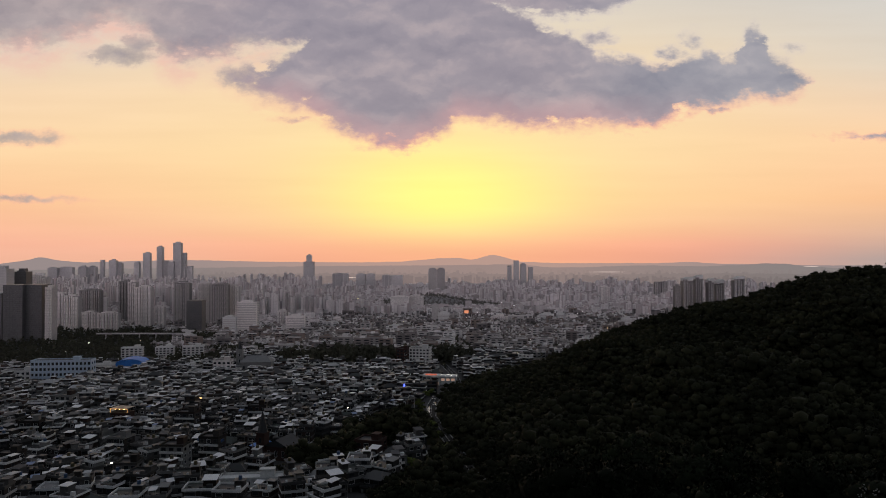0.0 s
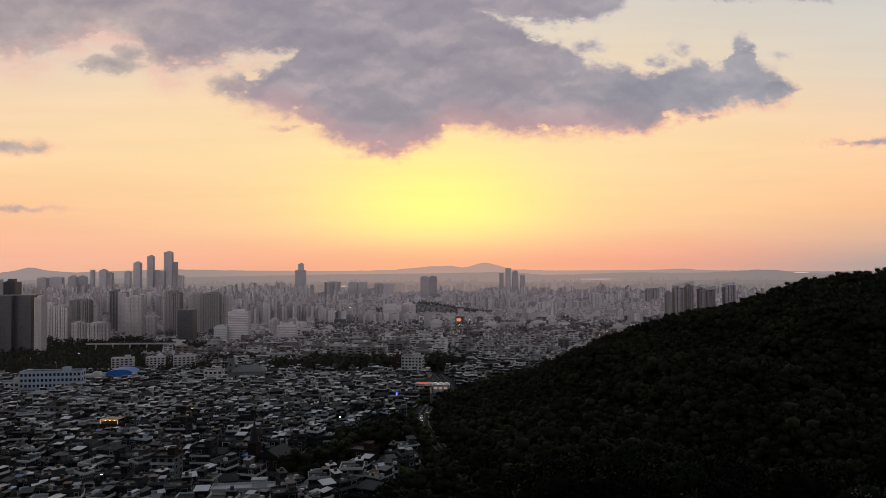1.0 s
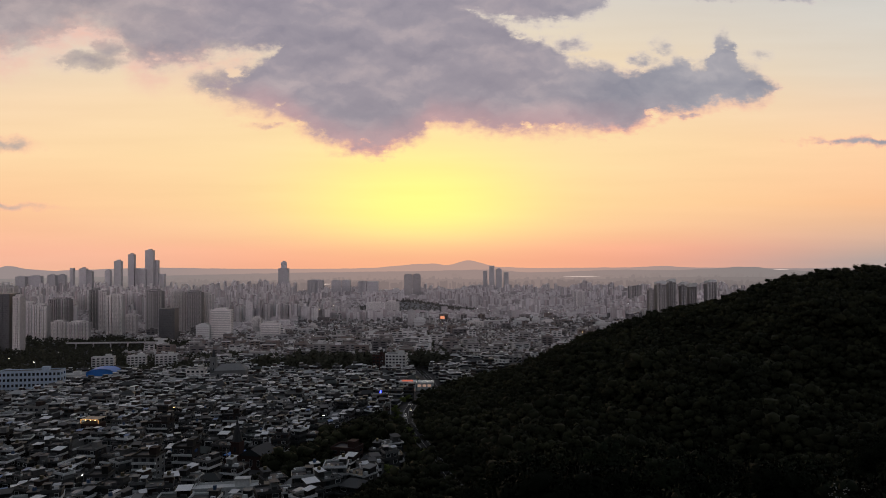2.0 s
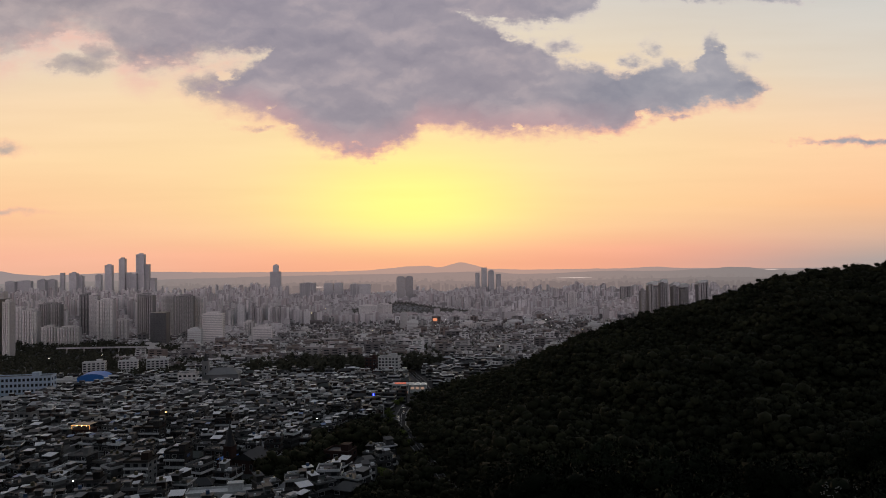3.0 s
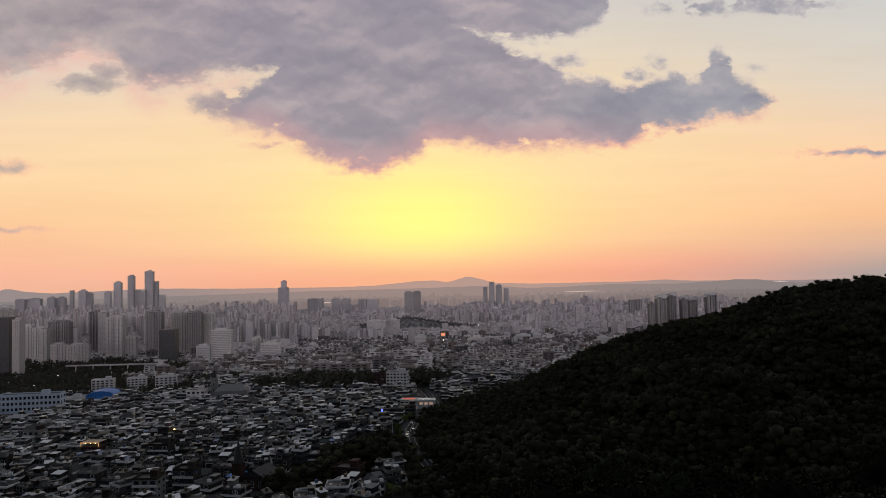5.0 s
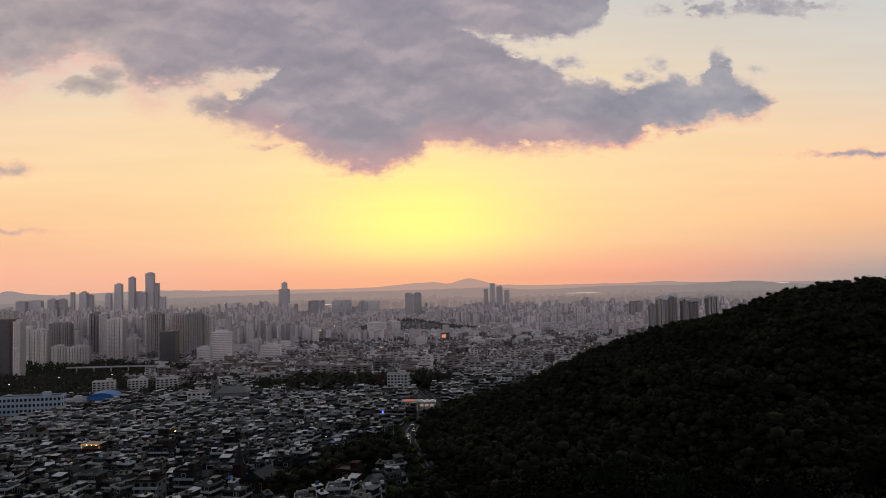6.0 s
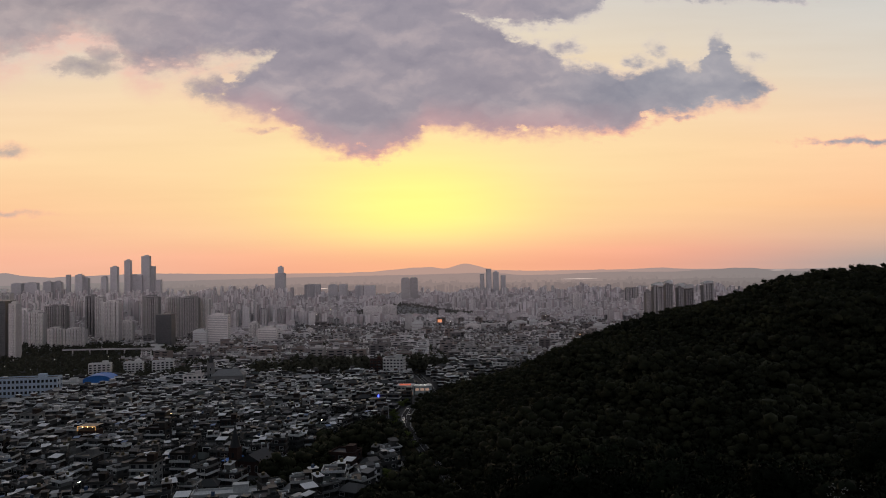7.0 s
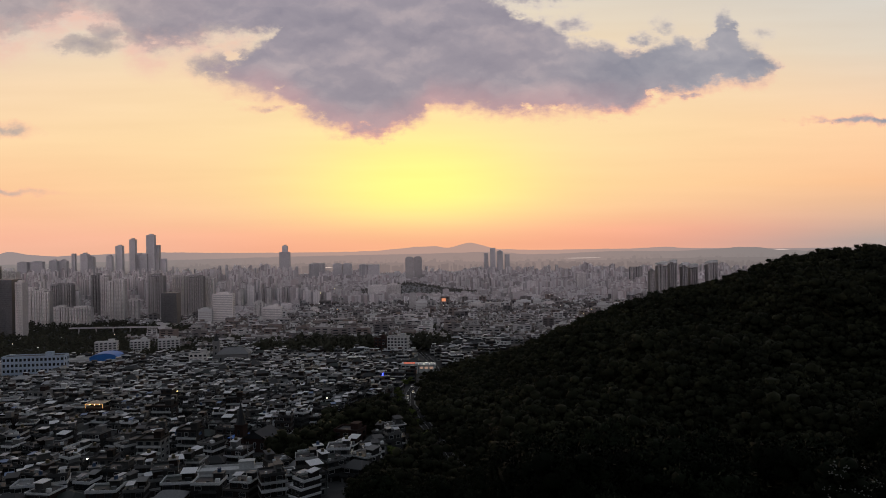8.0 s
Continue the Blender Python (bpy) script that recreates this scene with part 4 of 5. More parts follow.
        n += len(v)
    ob = new("forest_canopy", array_mesh("forest_canopy", np.concatenate(vs), np.concatenate(fs), [M["leaf_lifted"]], np.concatenate(ns)))
    tagged(ob, "dense dark broadleaf wood covering the spur", "trees", kind="stuff")


def copy_scaled(ob, m):
    """A copy of a thing at a pose with its own scale."""
    c = copy_thing(ob, Matrix())
    c.matrix_world = m
    return c


CLEAR = []


def keep_clear(x, y, pad=0.0):
    return any(abs(x - a) < w / 2 + pad and abs(y - b) < d / 2 + pad for a, b, w, d in CLEAR)


def town_trees():
    """Park woods and garden trees on the plain and between the houses, too many to count."""
    rng = random.Random(23)
    kinds = [crown_arrays(70 + s, 7, 6, 3.6, 3.2 + 0.6 * (s % 2), 4.6, 0.9, 0.3 * (s % 2)) for s in range(6)]
    spots = []
    y = 760.0
    while y < 1620:
        gap = 8.0 if y < 950 else 13.5
        for x in np.arange(-0.72 * y, 60.0, gap):
            px, py = x + rng.uniform(-4, 4), y + rng.uniform(-4, 4)
            if park(px, py) and rng.random() < 0.88 and not keep_clear(px, py, 2):
                spots.append((px, py, rng.uniform(0.7, 1.25) * ((1.95 if x > -0.3 * y else 1.05) if y < 950 else 1.5)))
        y += gap
    for i in range(900):
        y = rng.uniform(700, 2300)
        x = rng.uniform(-0.6, 0.34) * y
        if not keep_clear(x, y, 3):
            spots.append((x, y, rng.uniform(0.5, 1.15)))
    for i in range(1300):
        y = rng.uniform(770, 1750)
        x = rng.uniform(-0.34, 0.30) * y
        if noise.noise((x / 45.0, y / 60.0, 1.0)) > (0.05 if y < 1080 else 0.22) and not keep_clear(x, y, 3):
            spots.append((x, y, rng.uniform(1.3, 2.0)))
    for cx, cy, a, b, n in ((-95, 850, 60, 14, 26), (-30, 880, 45, 12, 16), (10, 820, 26, 14, 14), (-215, 765, 30, 14, 12), (-300, 840, 80, 10, 24)):
        for i in range(n):
            px, py = cx + rng.uniform(-a, a), cy + rng.uniform(-b, b)
            if not keep_clear(px, py, 3):
                spots.append((px, py, rng.uniform(0.7, 1.1)))
    for i in range(60):
        y = rng.uniform(275, 640)
        x = rng.uniform(-0.6, -0.06) * y
        if not keep_clear(x, y, 2):
            spots.append((x, y, rng.uniform(0.35, 0.6)))
    plant_mass("park_trees", spots, kinds, M["leaf_park"], "dark park and garden trees among the buildings")
    far = []
    for x in np.arange(-330, 230, 10.0):
        for y in np.arange(2425, 2600, 15.0):
            if ((x + 50) / 250) ** 2 + ((y - 2520) / 95) ** 2 < 1:
                far.append((x + rng.uniform(-4, 4), y + rng.uniform(-5, 5), rng.uniform(1.0, 1.7)))
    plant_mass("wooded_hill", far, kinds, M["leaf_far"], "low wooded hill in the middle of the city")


def plant_mass(name, spots, kinds, mat, label):
    vs, fs, ns, n = [], [], [], 0
    tops = ground_height([p[0] for p in spots], [p[1] for p in spots])
    for i, ((px, py, size), z) in enumerate(zip(spots, tops)):
        v, f, nn = kinds[i % len(kinds)]
        a = i * 2.4
        ns.append(np.stack([nn[:, 0] * math.cos(a) - nn[:, 1] * math.sin(a), nn[:, 0] * math.sin(a) + nn[:, 1] * math.cos(a), nn[:, 2]], 1))
        c, s = math.cos(a) * size, math.sin(a) * size
        vs.append(np.stack([px + v[:, 0] * c - v[:, 1] * s, py + v[:, 0] * s + v[:, 1] * c, z + v[:, 2] * size - 0.4], 1))
        fs.append(f + n)
        n += len(v)
    ob = new(name, array_mesh(name, np.concatenate(vs), np.concatenate(fs), [mat], np.concatenate(ns)))
    tagged(ob, label, "trees", kind="stuff")


# ---------------------------------------------------------------- landmarks of the near town
def window_part(parent, x, y, z, w, h, face="f", name="window", mats=None):
    """A window with a raised frame round a recessed dark pane, on a wall facing the viewer or to a side."""
    s = Soup()
    t = 0.09

    def slab(a0, a1, b0, b1, out, slot):
        p = [(a0, b0), (a1, b0), (a1, b1), (a0, b1)]
        if face == "f":
            f0 = [(x + a, y, z + b) for a, b in p]
            f1 = [(x + a, y - out, z + b) for a, b in p]
        elif face == "r":
            f0 = [(x, y + a, z + b) for a, b in p]
            f1 = [(x + out, y + a, z + b) for a, b in p]
        else:
            f0 = [(x, y - a, z + b) for a, b in p]
            f1 = [(x - out, y - a, z + b) for a, b in p]
        s.faces(f0 + f1, [(4, 5, 6, 7), (0, 1, 5, 4), (1, 2, 6, 5), (2, 3, 7, 6), (3, 0, 4, 7)], slot)

    slab(-w / 2, w / 2, 0, h, 0.03, 1)
    slab(-w / 2 - t, w / 2 + t, -t, 0, 0.12, 0)
    slab(-w / 2 - t, w / 2 + t, h, h + t, 0.10, 0)
    slab(-w / 2 - t, -w / 2, 0, h, 0.08, 0)
    slab(w / 2, w / 2 + t, 0, h, 0.08, 0)
    return part(name, s, mats or [M["slab"], M["glass"]], parent)


def block(name, label, category, x, y, w, d, h, wall, roof, floors, bays, turn=0.0, group="", hut=True, bandy=False, front=12):
    """A mid-rise building with separate windows, slab edges, parapet and stair hut."""
    CLEAR.append((x, y - front / 2, w + 4, d + front + 5))
    z = gz(x, y) - 1.0
    h += 1.0
    b = thing(name, label, category, group, pose(x, y, z, 0, 0, turn))
    s = Soup()
    s.box(0, 0, 0, w, d, h)
    part("wall", s, wall, b)
    s = Soup()
    s.box(0, -d / 2, h, w + 0.3, 0.3, 1.0)
    s.box(0, d / 2, h, w + 0.3, 0.3, 1.0)
    s.box(-w / 2, 0, h, 0.3, d, 1.0)
    s.box(w / 2, 0, h, 0.3, d, 1.0)
    part("parapet", s, wall, b)
    s = Soup()
    s.box(0, 0, h, w - 0.5, d - 0.5, 0.15)
    part("roof", s, roof, b)
    if hut:
        s = Soup()
        s.box(w * 0.22, d * 0.1, h + 0.1, min(6, w * 0.3), d * 0.45, 3.0)
        s.box(w * 0.22, d * 0.1, h + 3.1, min(6, w * 0.3) + 0.5, d * 0.45 + 0.5, 0.25)
        part("stair_hut", s, wall, b)
    fh = (h - 1.2) / floors
    if bandy:
        for f in range(floors):
            s = Soup()
            s.box(0, -d / 2 - 0.35, 1.0 + f * fh, w, 0.7, 0.9)
            part("balcony", s, M["white"], b)
    for f in range(floors):
        for i in range(bays):
            window_part(b, -w / 2 + (i + 0.5) * w / bays, -d / 2, 1.0 + f * fh + fh * (0.3 if not bandy else 0.42), w / bays * 0.55, fh * 0.48)
        for i in range(max(1, int(d / 5))):
            n = max(1, int(d / 5))
            window_part(b, w / 2, -d / 2 + (i + 0.5) * d / n, 1.0 + f * fh + fh * 0.3, d / n * 0.4, fh * 0.45, "r")
    return b


block("school_building", "long pale blue five-storey school with small windows", "building", -354, 676, 53, 13, 20, M["blue_wall"], M["roof_mass"], 4, 15, 7, front=34)
block("annex", "low white annex beside the pale blue school", "building", -402, 690, 30, 12, 9, M["white"], M["roof_mass"], 2, 7, 7)
block("white_hall", "white rendered hall beside the blue-roofed gymnasium", "building", -340, 722, 22, 12, 10.5, M["white"], M["white"], 2, 4, 7)
for x, w in ((-372, 24), (-333, 21), (-299, 24)):
    block("apartment_block", "white six-storey apartment block before the park", "building", x, 868, w, 13, 17, M["white"], M["white"], 6, 5, 14, "white apartment blocks", bandy=True)
block("apartment_block", "white five-storey apartment block near dark trees", "building", -24, 772, 22, 12, 20, M["white"], M["roof_mass"], 6, 6, -12, front=24)
block("brick_block", "brown brick apartment block beside the white one", "building", -43, 780, 12, 11, 18, M["brick"], M["roof_mass"], 5, 3, -12)
block("grey_block", "pale grey four-storey block next to the hall", "building", -214, 705, 17, 12, 14.5, M["tower"], M["roof_mass"], 4, 4, 4, front=24)
block("long_house", "long low building with a broad white roof", "building", -80, 306, 27, 8, 5.2, M["white"], M["white"], 2, 8, 6, front=14)
block("terraced_block", "five-storey block with white balcony edges", "building", -124, 337, 11, 10, 15, M["wall"], M["roof_mass"], 5, 3, -4, bandy=True)
for x, y, w, h, fl, turn in ((-113, 356, 10, 14, 4, -8), (-139, 322, 9, 11, 4, 4), (-166, 374, 10, 12, 4, -12), (-207, 347, 11, 11, 3, 0), (-152, 432, 12, 13, 4, -6),
                             (-237, 418, 11, 12, 4, 8), (-262, 505, 12, 14, 4, -10), (-120, 470, 11, 11, 3, 6), (-92, 540, 12, 13, 4, -4)):
    block("terraced_block", "apartment block with white balcony bands among houses", "building", x, y, w, 9, h, M["wall"], M["roof_mass"], fl, 3, turn, "banded apartment blocks", bandy=True, front=9)
block("brick_house", "dark brick house with white roof edge", "building", -37, 372, 13, 11, 9, M["brick"], M["roof_mass"], 3, 3, -20)


def gymnasium(x, y, w, d, wall_h, rise):
    CLEAR.append((x, y - 10, w + 5, d + 24))
    z = gz(x, y) - 1
    g = thing("gymnasium", "gymnasium with bright blue vaulted sheet roof", "building", "", pose(x, y, z, 0, 0, 7))
    s = Soup()
    s.box(0, 0, 0, w, d, wall_h)
    part("wall", s, M["white"], g)
    n = 14
    for i in range(n):
        s = Soup()
        a0, a1 = math.pi * i / n, math.pi * (i + 1) / n
        p = [(-math.cos(a) * (w / 2 + 0.6), wall_h + math.sin(a) ** 0.8 * rise) for a in (a0, a1)]
        vs = [(px, py, pz + o) for o in (0.0, 0.25) for px, pz in p for py in (-d / 2 - 0.8, d / 2 + 0.8)]
        s.faces(vs, [(4, 6, 7, 5), (0, 2, 6, 4), (1, 5, 7, 3), (0, 4, 5, 1), (2, 3, 7, 6)])
        part("roof_sheet", s, M["blue_roof"], g)
    for i in range(5):
        window_part(g, -w / 2 + (i + 0.5) * w / 5, -d / 2, wall_h * 0.5, w / 5 * 0.6, 2.0)
    s = Soup()
    vs = [(-math.cos(math.pi * i / 10) * w / 2, -d / 2, wall_h + math.sin(math.pi * i / 10) ** 0.8 * (rise - 0.2)) for i in range(11)]
    s.faces(vs, [tuple(range(10, -1, -1))])
    part("gable", s, M["blue_roof"], g)


gymnasium(-318, 742, 28, 22, 9.0, 7.0)


M["slate"] = surface("dark_slate", [(0.025, 0.027, 0.03), (0.04, 0.042, 0.045)], 3.0, 0.2, 0.6)


def church(x, y):
    CLEAR.append((x + 5, y - 2, 26, 36))
    z = gz(x, y) - 1
    c = thing("church", "dark brick church with a pointed steeple among houses", "church", "", pose(x, y, z, 0, 0, -18))
    s = Soup()
    s.box(0, 0, 0, 4.6, 4.6, 14)
    s.box(0, 0, 14, 5.2, 5.2, 0.5)
    part("bell_tower", s, M["brick"], c)
    s = Soup()
    s.tube(0, 0, 14.5, 2.7, 11, 0, 8, 0.08)
    part("spire", s, M["slate"], c)
    s = Soup()
    s.box(0, 0, 25.3, 0.12, 0.12, 1.8, bottom=True)
    s.box(0, 0, 26.4, 1.0, 0.12, 0.12, bottom=True)
    part("cross", s, M["steel"], c)
    s = Soup()
    s.box(8.5, 6, 0, 13, 15, 8)
    s.box(-4.5, 5, 0, 5.5, 11, 7)
    part("nave", s, M["brick"], c)
    s = Soup()
    vs = [(1.6, -2, 8), (15.4, -2, 8), (15.4, 14, 8), (1.6, 14, 8), (8.5, -2, 11.5), (8.5, 14, 11.5)]
    s.faces(vs, [(0, 4, 5, 3), (1, 2, 5, 4), (0, 1, 4), (2, 3, 5)])
    part("roof", s, M["slate"], c)
    s = Soup()
    s.box(-4.5, 5, 7, 6, 11.5, 0.3)
    part("side_roof", s, M["blue_roof"], c, "blue sheet side roof")
    for i in range(3):
        window_part(c, 4.5 + i * 4, -1.5, 3.0, 1.2, 3.0)
    window_part(c, 0, -2.3, 9.5, 1.2, 2.4)


church(-91, 366)


M["stone"] = surface("grey_church_stone", [(0.20, 0.20, 0.198), (0.26, 0.258, 0.252)], 2.0, 0.25, 0.85)


def parish_hall(x, y):
    CLEAR.append((x, y - 12, 40, 46))
    z = gz(x, y) - 1
    p = thing("parish_hall", "grey stone hall with hipped roof and slim belfry", "church", "", pose(x, y, z, 0, 0, 5))
    s = Soup()
    s.box(2, 0, 0, 30, 18, 13)
    s.box(-14, -6, 0, 9, 9, 10)
    part("wall", s, M["stone"], p)
    s = Soup()
    vs = [(-13.6, -9.6, 13), (17.6, -9.6, 13), (17.6, 9.6, 13), (-13.6, 9.6, 13), (-7, 0, 18.5), (11, 0, 18.5)]
    s.faces(vs, [(0, 1, 5, 4), (1, 2, 5), (2, 3, 4, 5), (3, 0, 4)])
    part("hip_roof", s, M["stone"], p)
    s = Soup()
    s.box(-14, -2, 0, 6, 6, 25)
    s.box(-14, -2, 25, 6.8, 6.8, 0.6, bottom=True)
    part("belfry", s, M["stone"], p)
    s = Soup()
    s.tube(-14, -2, 25.6, 2.6, 8, 0, 8, 0.1)
    part("spire", s, M["slate"], p)
    for sx in (-1, 1):
        s = Soup()
        s.tube(-14 + sx * 2.8, -4.8, 25.6, 0.5, 3.4, 0, 6, 0.05)
        part("pinnacle", s, M["stone"], p)
    for k in range(6):
        window_part(p, -9 + k * 4.4, -9, 4.5, 1.6, 5.0)
    for k in range(2):
        window_part(p, -14, -5.02, 12 + k * 6, 1.4, 3.0)


parish_hall(-186, 716)


def monument(x, y):
    CLEAR.append((x, y, 40, 24))
    z = gz(x, y)
    m = thing("gate_monument", "white concrete gate-shaped monument by the park", "monument", "", pose(x, y, z))
    for sx in (-1, 1):
        s = Soup()
        s.box(sx * 5, 0, -2, 3.2, 5, 18)
        part("leg", s, M["white"], m)
    for zz, w in ((12, 16), (19, 20)):
        s = Soup()
        s.box(0, 0, zz, w, 6, 2.6, taper=1.12, bottom=True)
        part("beam", s, M["white"], m)
    s = Soup()
    s.box(0, 0, 14.6, 9, 4.5, 4.4)
    part("core", s, M["white"], m)
    s = Soup()
    s.box(0, 2, -2, 24, 14, 5, taper=0.8)
    part("base", s, M["tower_side"], m)


monument(-452, 1285)


def viaduct(x0, x1, y, z):
    v = thing("viaduct", "pale concrete elevated road beyond the park", "bridge", "", pose(0, y, 0))
    s = Soup()
    s.box((x0 + x1) / 2, 0, z, x1 - x0, 12, 1.6, bottom=True)
    s.box((x0 + x1) / 2, -6, z + 1.6, x1 - x0, 0.3, 1.0)
    part("deck", s, M["tower_side"], v)
    for x in np.arange(x0 + 15, x1, 30):
        s = Soup()
        b = gz(x, y) - 1
        s.tube(x, 0, b, 1.3, z - b, 0, 10)
        part("pier", s, M["tower_side"], v)


viaduct(-620, -455, 1300, 30)


def restaurant(x, y):
    CLEAR.append((x, y - 16, 38, 50))
    z = gz(x, y) - 1
    r = thing("restaurant", "two-storey restaurant with lit windows and red sign", "building", "", pose(x, y, z, 0, 0, -6))
    s = Soup()
    s.box(-7, 0, 0, 15, 11, 9)
    s.box(8, 3, 0, 14, 11, 8)
    part("wall", s, M["white"], r)
    for xx, yy, w, h in ((-7, 0, 15.5, 9), (8, 3, 14.5, 8)):
        s = Soup()
        s.box(xx, yy, h, w, 11.6, 0.6)
        part("roof_edge", s, M["white"], r)
    for k in range(2):
        for i in range(4):
            window_part(r, -12.5 + i * 3.6, -5.5, 1.6 + k * 4, 2.7, 2.3, "f", "lit_window", [M["slab"], M["shop_glow"] if k == 0 else M["glass"]])
    for i in range(3):
        window_part(r, 3.2 + i * 4.4, -2.5, 4.6, 3.2, 2.2, "f", "lit_window", [M["slab"], M["shop_glow"]])
    s = Soup()
    s.box(-7, -5.4, 9.9, 10, 0.4, 1.3, bottom=True)
    for q in (-4.5, 0.0, 4.5):
        s.box(-7 + q, -5.2, 9.4, 0.2, 0.2, 0.6)
    part("sign_board", s, M["lamp_red"], r, "glowing red sign board")
    for i in range(3):
        s = Soup()
        vs = [(3 + i * 5 + 2.4 * math.cos(math.pi * j / 8), -2.3 + q, 8.4 + 1.9 * math.sin(math.pi * j / 8)) for j in range(9) for q in (0, 0.5)]
        s.faces(vs, [(2 * j, 2 * j + 2, 2 * j + 3, 2 * j + 1) for j in range(8)])
        for j in range(9):
            bulb = Soup()
            bulb.tube(3 + i * 5 + 2.4 * math.cos(math.pi * j / 8), -2.5, 8.5 + 1.9 * math.sin(math.pi * j / 8), 0.16, 0.3, 0, 6)
            part("bulb", bulb, M["headlamp"], r, "small white bulb")
        part("roof_arch", s, M["headlamp"] if i == 1 else M["white"], r)


restaurant(-3, 642)


# ---------------------------------------------------------------- houses
def ring(s, x, y, z, w, d, h, t=0.22, slot=0):
    """A low wall round a terrace."""
    s.box(x, y - d / 2 + t / 2, z, w, t, h, slot, bottom=True)
    s.box(x, y + d / 2 - t / 2, z, w, t, h, slot, bottom=True)
    s.box(x - w / 2 + t / 2, y, z, t, d - 2 * t, h, slot, bottom=True)
    s.box(x + w / 2 - t / 2, y, z, t, d - 2 * t, h, slot, bottom=True)


def sloped_sheet(s, x, y, z, w, d, rise, lean=0.0, slot=0):
    """A tilted roof sheet with a thin edge, falling towards the front."""
    vs = [(x + sx * w / 2, y + sy * d / 2, z + o + (rise if sy > 0 else 0) + lean * sx) for o in (0.0, 0.12) for sx, sy in ((-1, -1), (1, -1), (1, 1), (-1, 1))]
    s.faces(vs, [(4, 5, 6, 7), (0, 1, 5, 4), (1, 2, 6, 5), (2, 3, 7, 6), (3, 0, 4, 7), (3, 2, 1, 0)], slot)


def house_proto(i):
    """One villa of two to five storeys: stepped, banded, bay-fronted or with a low wing; terraces, roof huts and sheds."""
    rng = random.Random(300 + i)
    kind = i % 4
    w, d = rng.uniform(8.2, 11.8), rng.uniform(8.0, 10.0)
    floors = (3, 4, 3, 2, 4, 3, 3, 3, 3, 4, 2, 3)[i % 12]
    fh = 2.9
    b = thing("house", "", "house")
    h = floors * fh
    tops = []
    walls, x0, y0, ww, dd = Soup(), 0.0, 0.0, w, d
    for f in range(floors):
        if kind == 0 and f:
            cut = rng.uniform(0.9, 1.7)
            dd -= cut
            y0 += cut / 2
            if f == floors - 1:
                ww *= 0.78
                x0 += rng.choice((-1, 1)) * w * 0.11
        walls.box(x0, y0, f * fh - (3 if f == 0 else 0), ww, dd, fh + (3 if f == 0 else 0))
        tops.append((x0, y0, ww, dd))
    part("wall", walls, M["wall"], b)
    for f in range(1, floors):
        px, py, pw, pd = tops[f - 1]
        s = Soup()
        if kind == 0:
            s.box(px, py, f * fh - 0.12, pw + 0.5, pd + 0.5, 0.2, bottom=True)
            ring(s, px, py, f * fh + 0.08, pw + 0.5, pd + 0.5, rng.uniform(0.6, 0.95))
            part("terrace", s, M["slab"], b)
        elif kind == 1:
            s.box(0.3, -0.5, f * fh - 0.15, pw + 1.2, pd + 1.2, 0.22, bottom=True)
            s.box(0.3, -d / 2 - 1.04, f * fh + 0.07, pw + 1.2, 0.14, rng.uniform(0.75, 1.0), bottom=True)
            s.box(pw / 2 + 0.83, -0.5, f * fh + 0.07, 0.14, pd + 0.9, 0.85, bottom=True)
            part("balcony", s, M["slab"], b)
        elif kind == 2:
            s.box(0, 0, f * fh - 0.18, pw + 0.36, pd + 0.36, 0.3, bottom=True)
            part("slab_edge", s, M["slab"], b)
        elif f == 1:
            s.box(-w * 0.12, -d / 2 - 1.5, -3, w * 0.7, 3.0, fh + 3)
            part("wing", s, M["wall"], b)
            s = Soup()
            ring(s, -w * 0.12, -d / 2 - 1.5, fh, w * 0.7 + 0.3, 3.3, 0.8)
            part("terrace", s, M["slab"], b)
        else:
            s.box(w * 0.1, -d / 2 - 0.55, f * fh - 0.1, w * 0.6, 1.1, 0.18, bottom=True)
            s.box(w * 0.1, -d / 2 - 1.05, f * fh + 0.08, w * 0.6, 0.1, 0.9, bottom=True)
            part("balcony", s, M["slab"], b)
    x0, y0, ww, dd = tops[-1]
    s = Soup()
    if i == 3 or i == 10:
        e = 0.6
        vs = [(x0 + sx * (ww / 2 + e), y0 + sy * (dd / 2 + e), h) for sx, sy in ((-1, -1), (1, -1), (1, 1), (-1, 1))] + [(x0 - ww / 4, y0, h + 2.2), (x0 + ww / 4, y0, h + 2.2)]
        vs += [(x, y, z - 0.25) for x, y, z in vs[:4]]
        s.faces(vs, [(0, 1, 5, 4), (1, 2, 5), (2, 3, 4, 5), (3, 0, 4), (6, 7, 1, 0), (7, 8, 2, 1), (8, 9, 3, 2), (9, 6, 0, 3)])
        part("hip_roof", s, M["roof"], b)
    else:
        s.box(x0, y0, h, ww - 0.3, dd - 0.3, 0.12)
        part("roof", s, M["roof"], b)
        s = Soup()
        ring(s, x0, y0, h - 0.25, ww + 0.6, dd + 0.6, 0.25 + rng.uniform(0.35, 1.0))
        part("parapet", s, M["slab"], b)
        side = rng.choice((-1, 1))
        hw, hd = ww * rng.uniform(0.3, 0.42), dd * rng.uniform(0.35, 0.5)
        hx, hy = x0 + side * (ww / 2 - hw / 2 - 0.3), y0 + dd / 2 - hd / 2 - 0.4
        s = Soup()
        s.box(hx, hy, h + 0.1, hw, hd, 2.4)
        hut = part("stair_hut", s, M["wall"], b)
        s = Soup()
        if i % 3 == 2:
            sloped_sheet(s, hx, hy - 0.2, h + 2.5, hw + 0.9, hd + 1.2, 0.7)
        else:
            s.box(hx, hy - 0.2, h + 2.5, hw + 0.8, hd + 1.0, 0.2, bottom=True)
        part("hut_roof", s, M["slab"], hut)
        s = Soup()
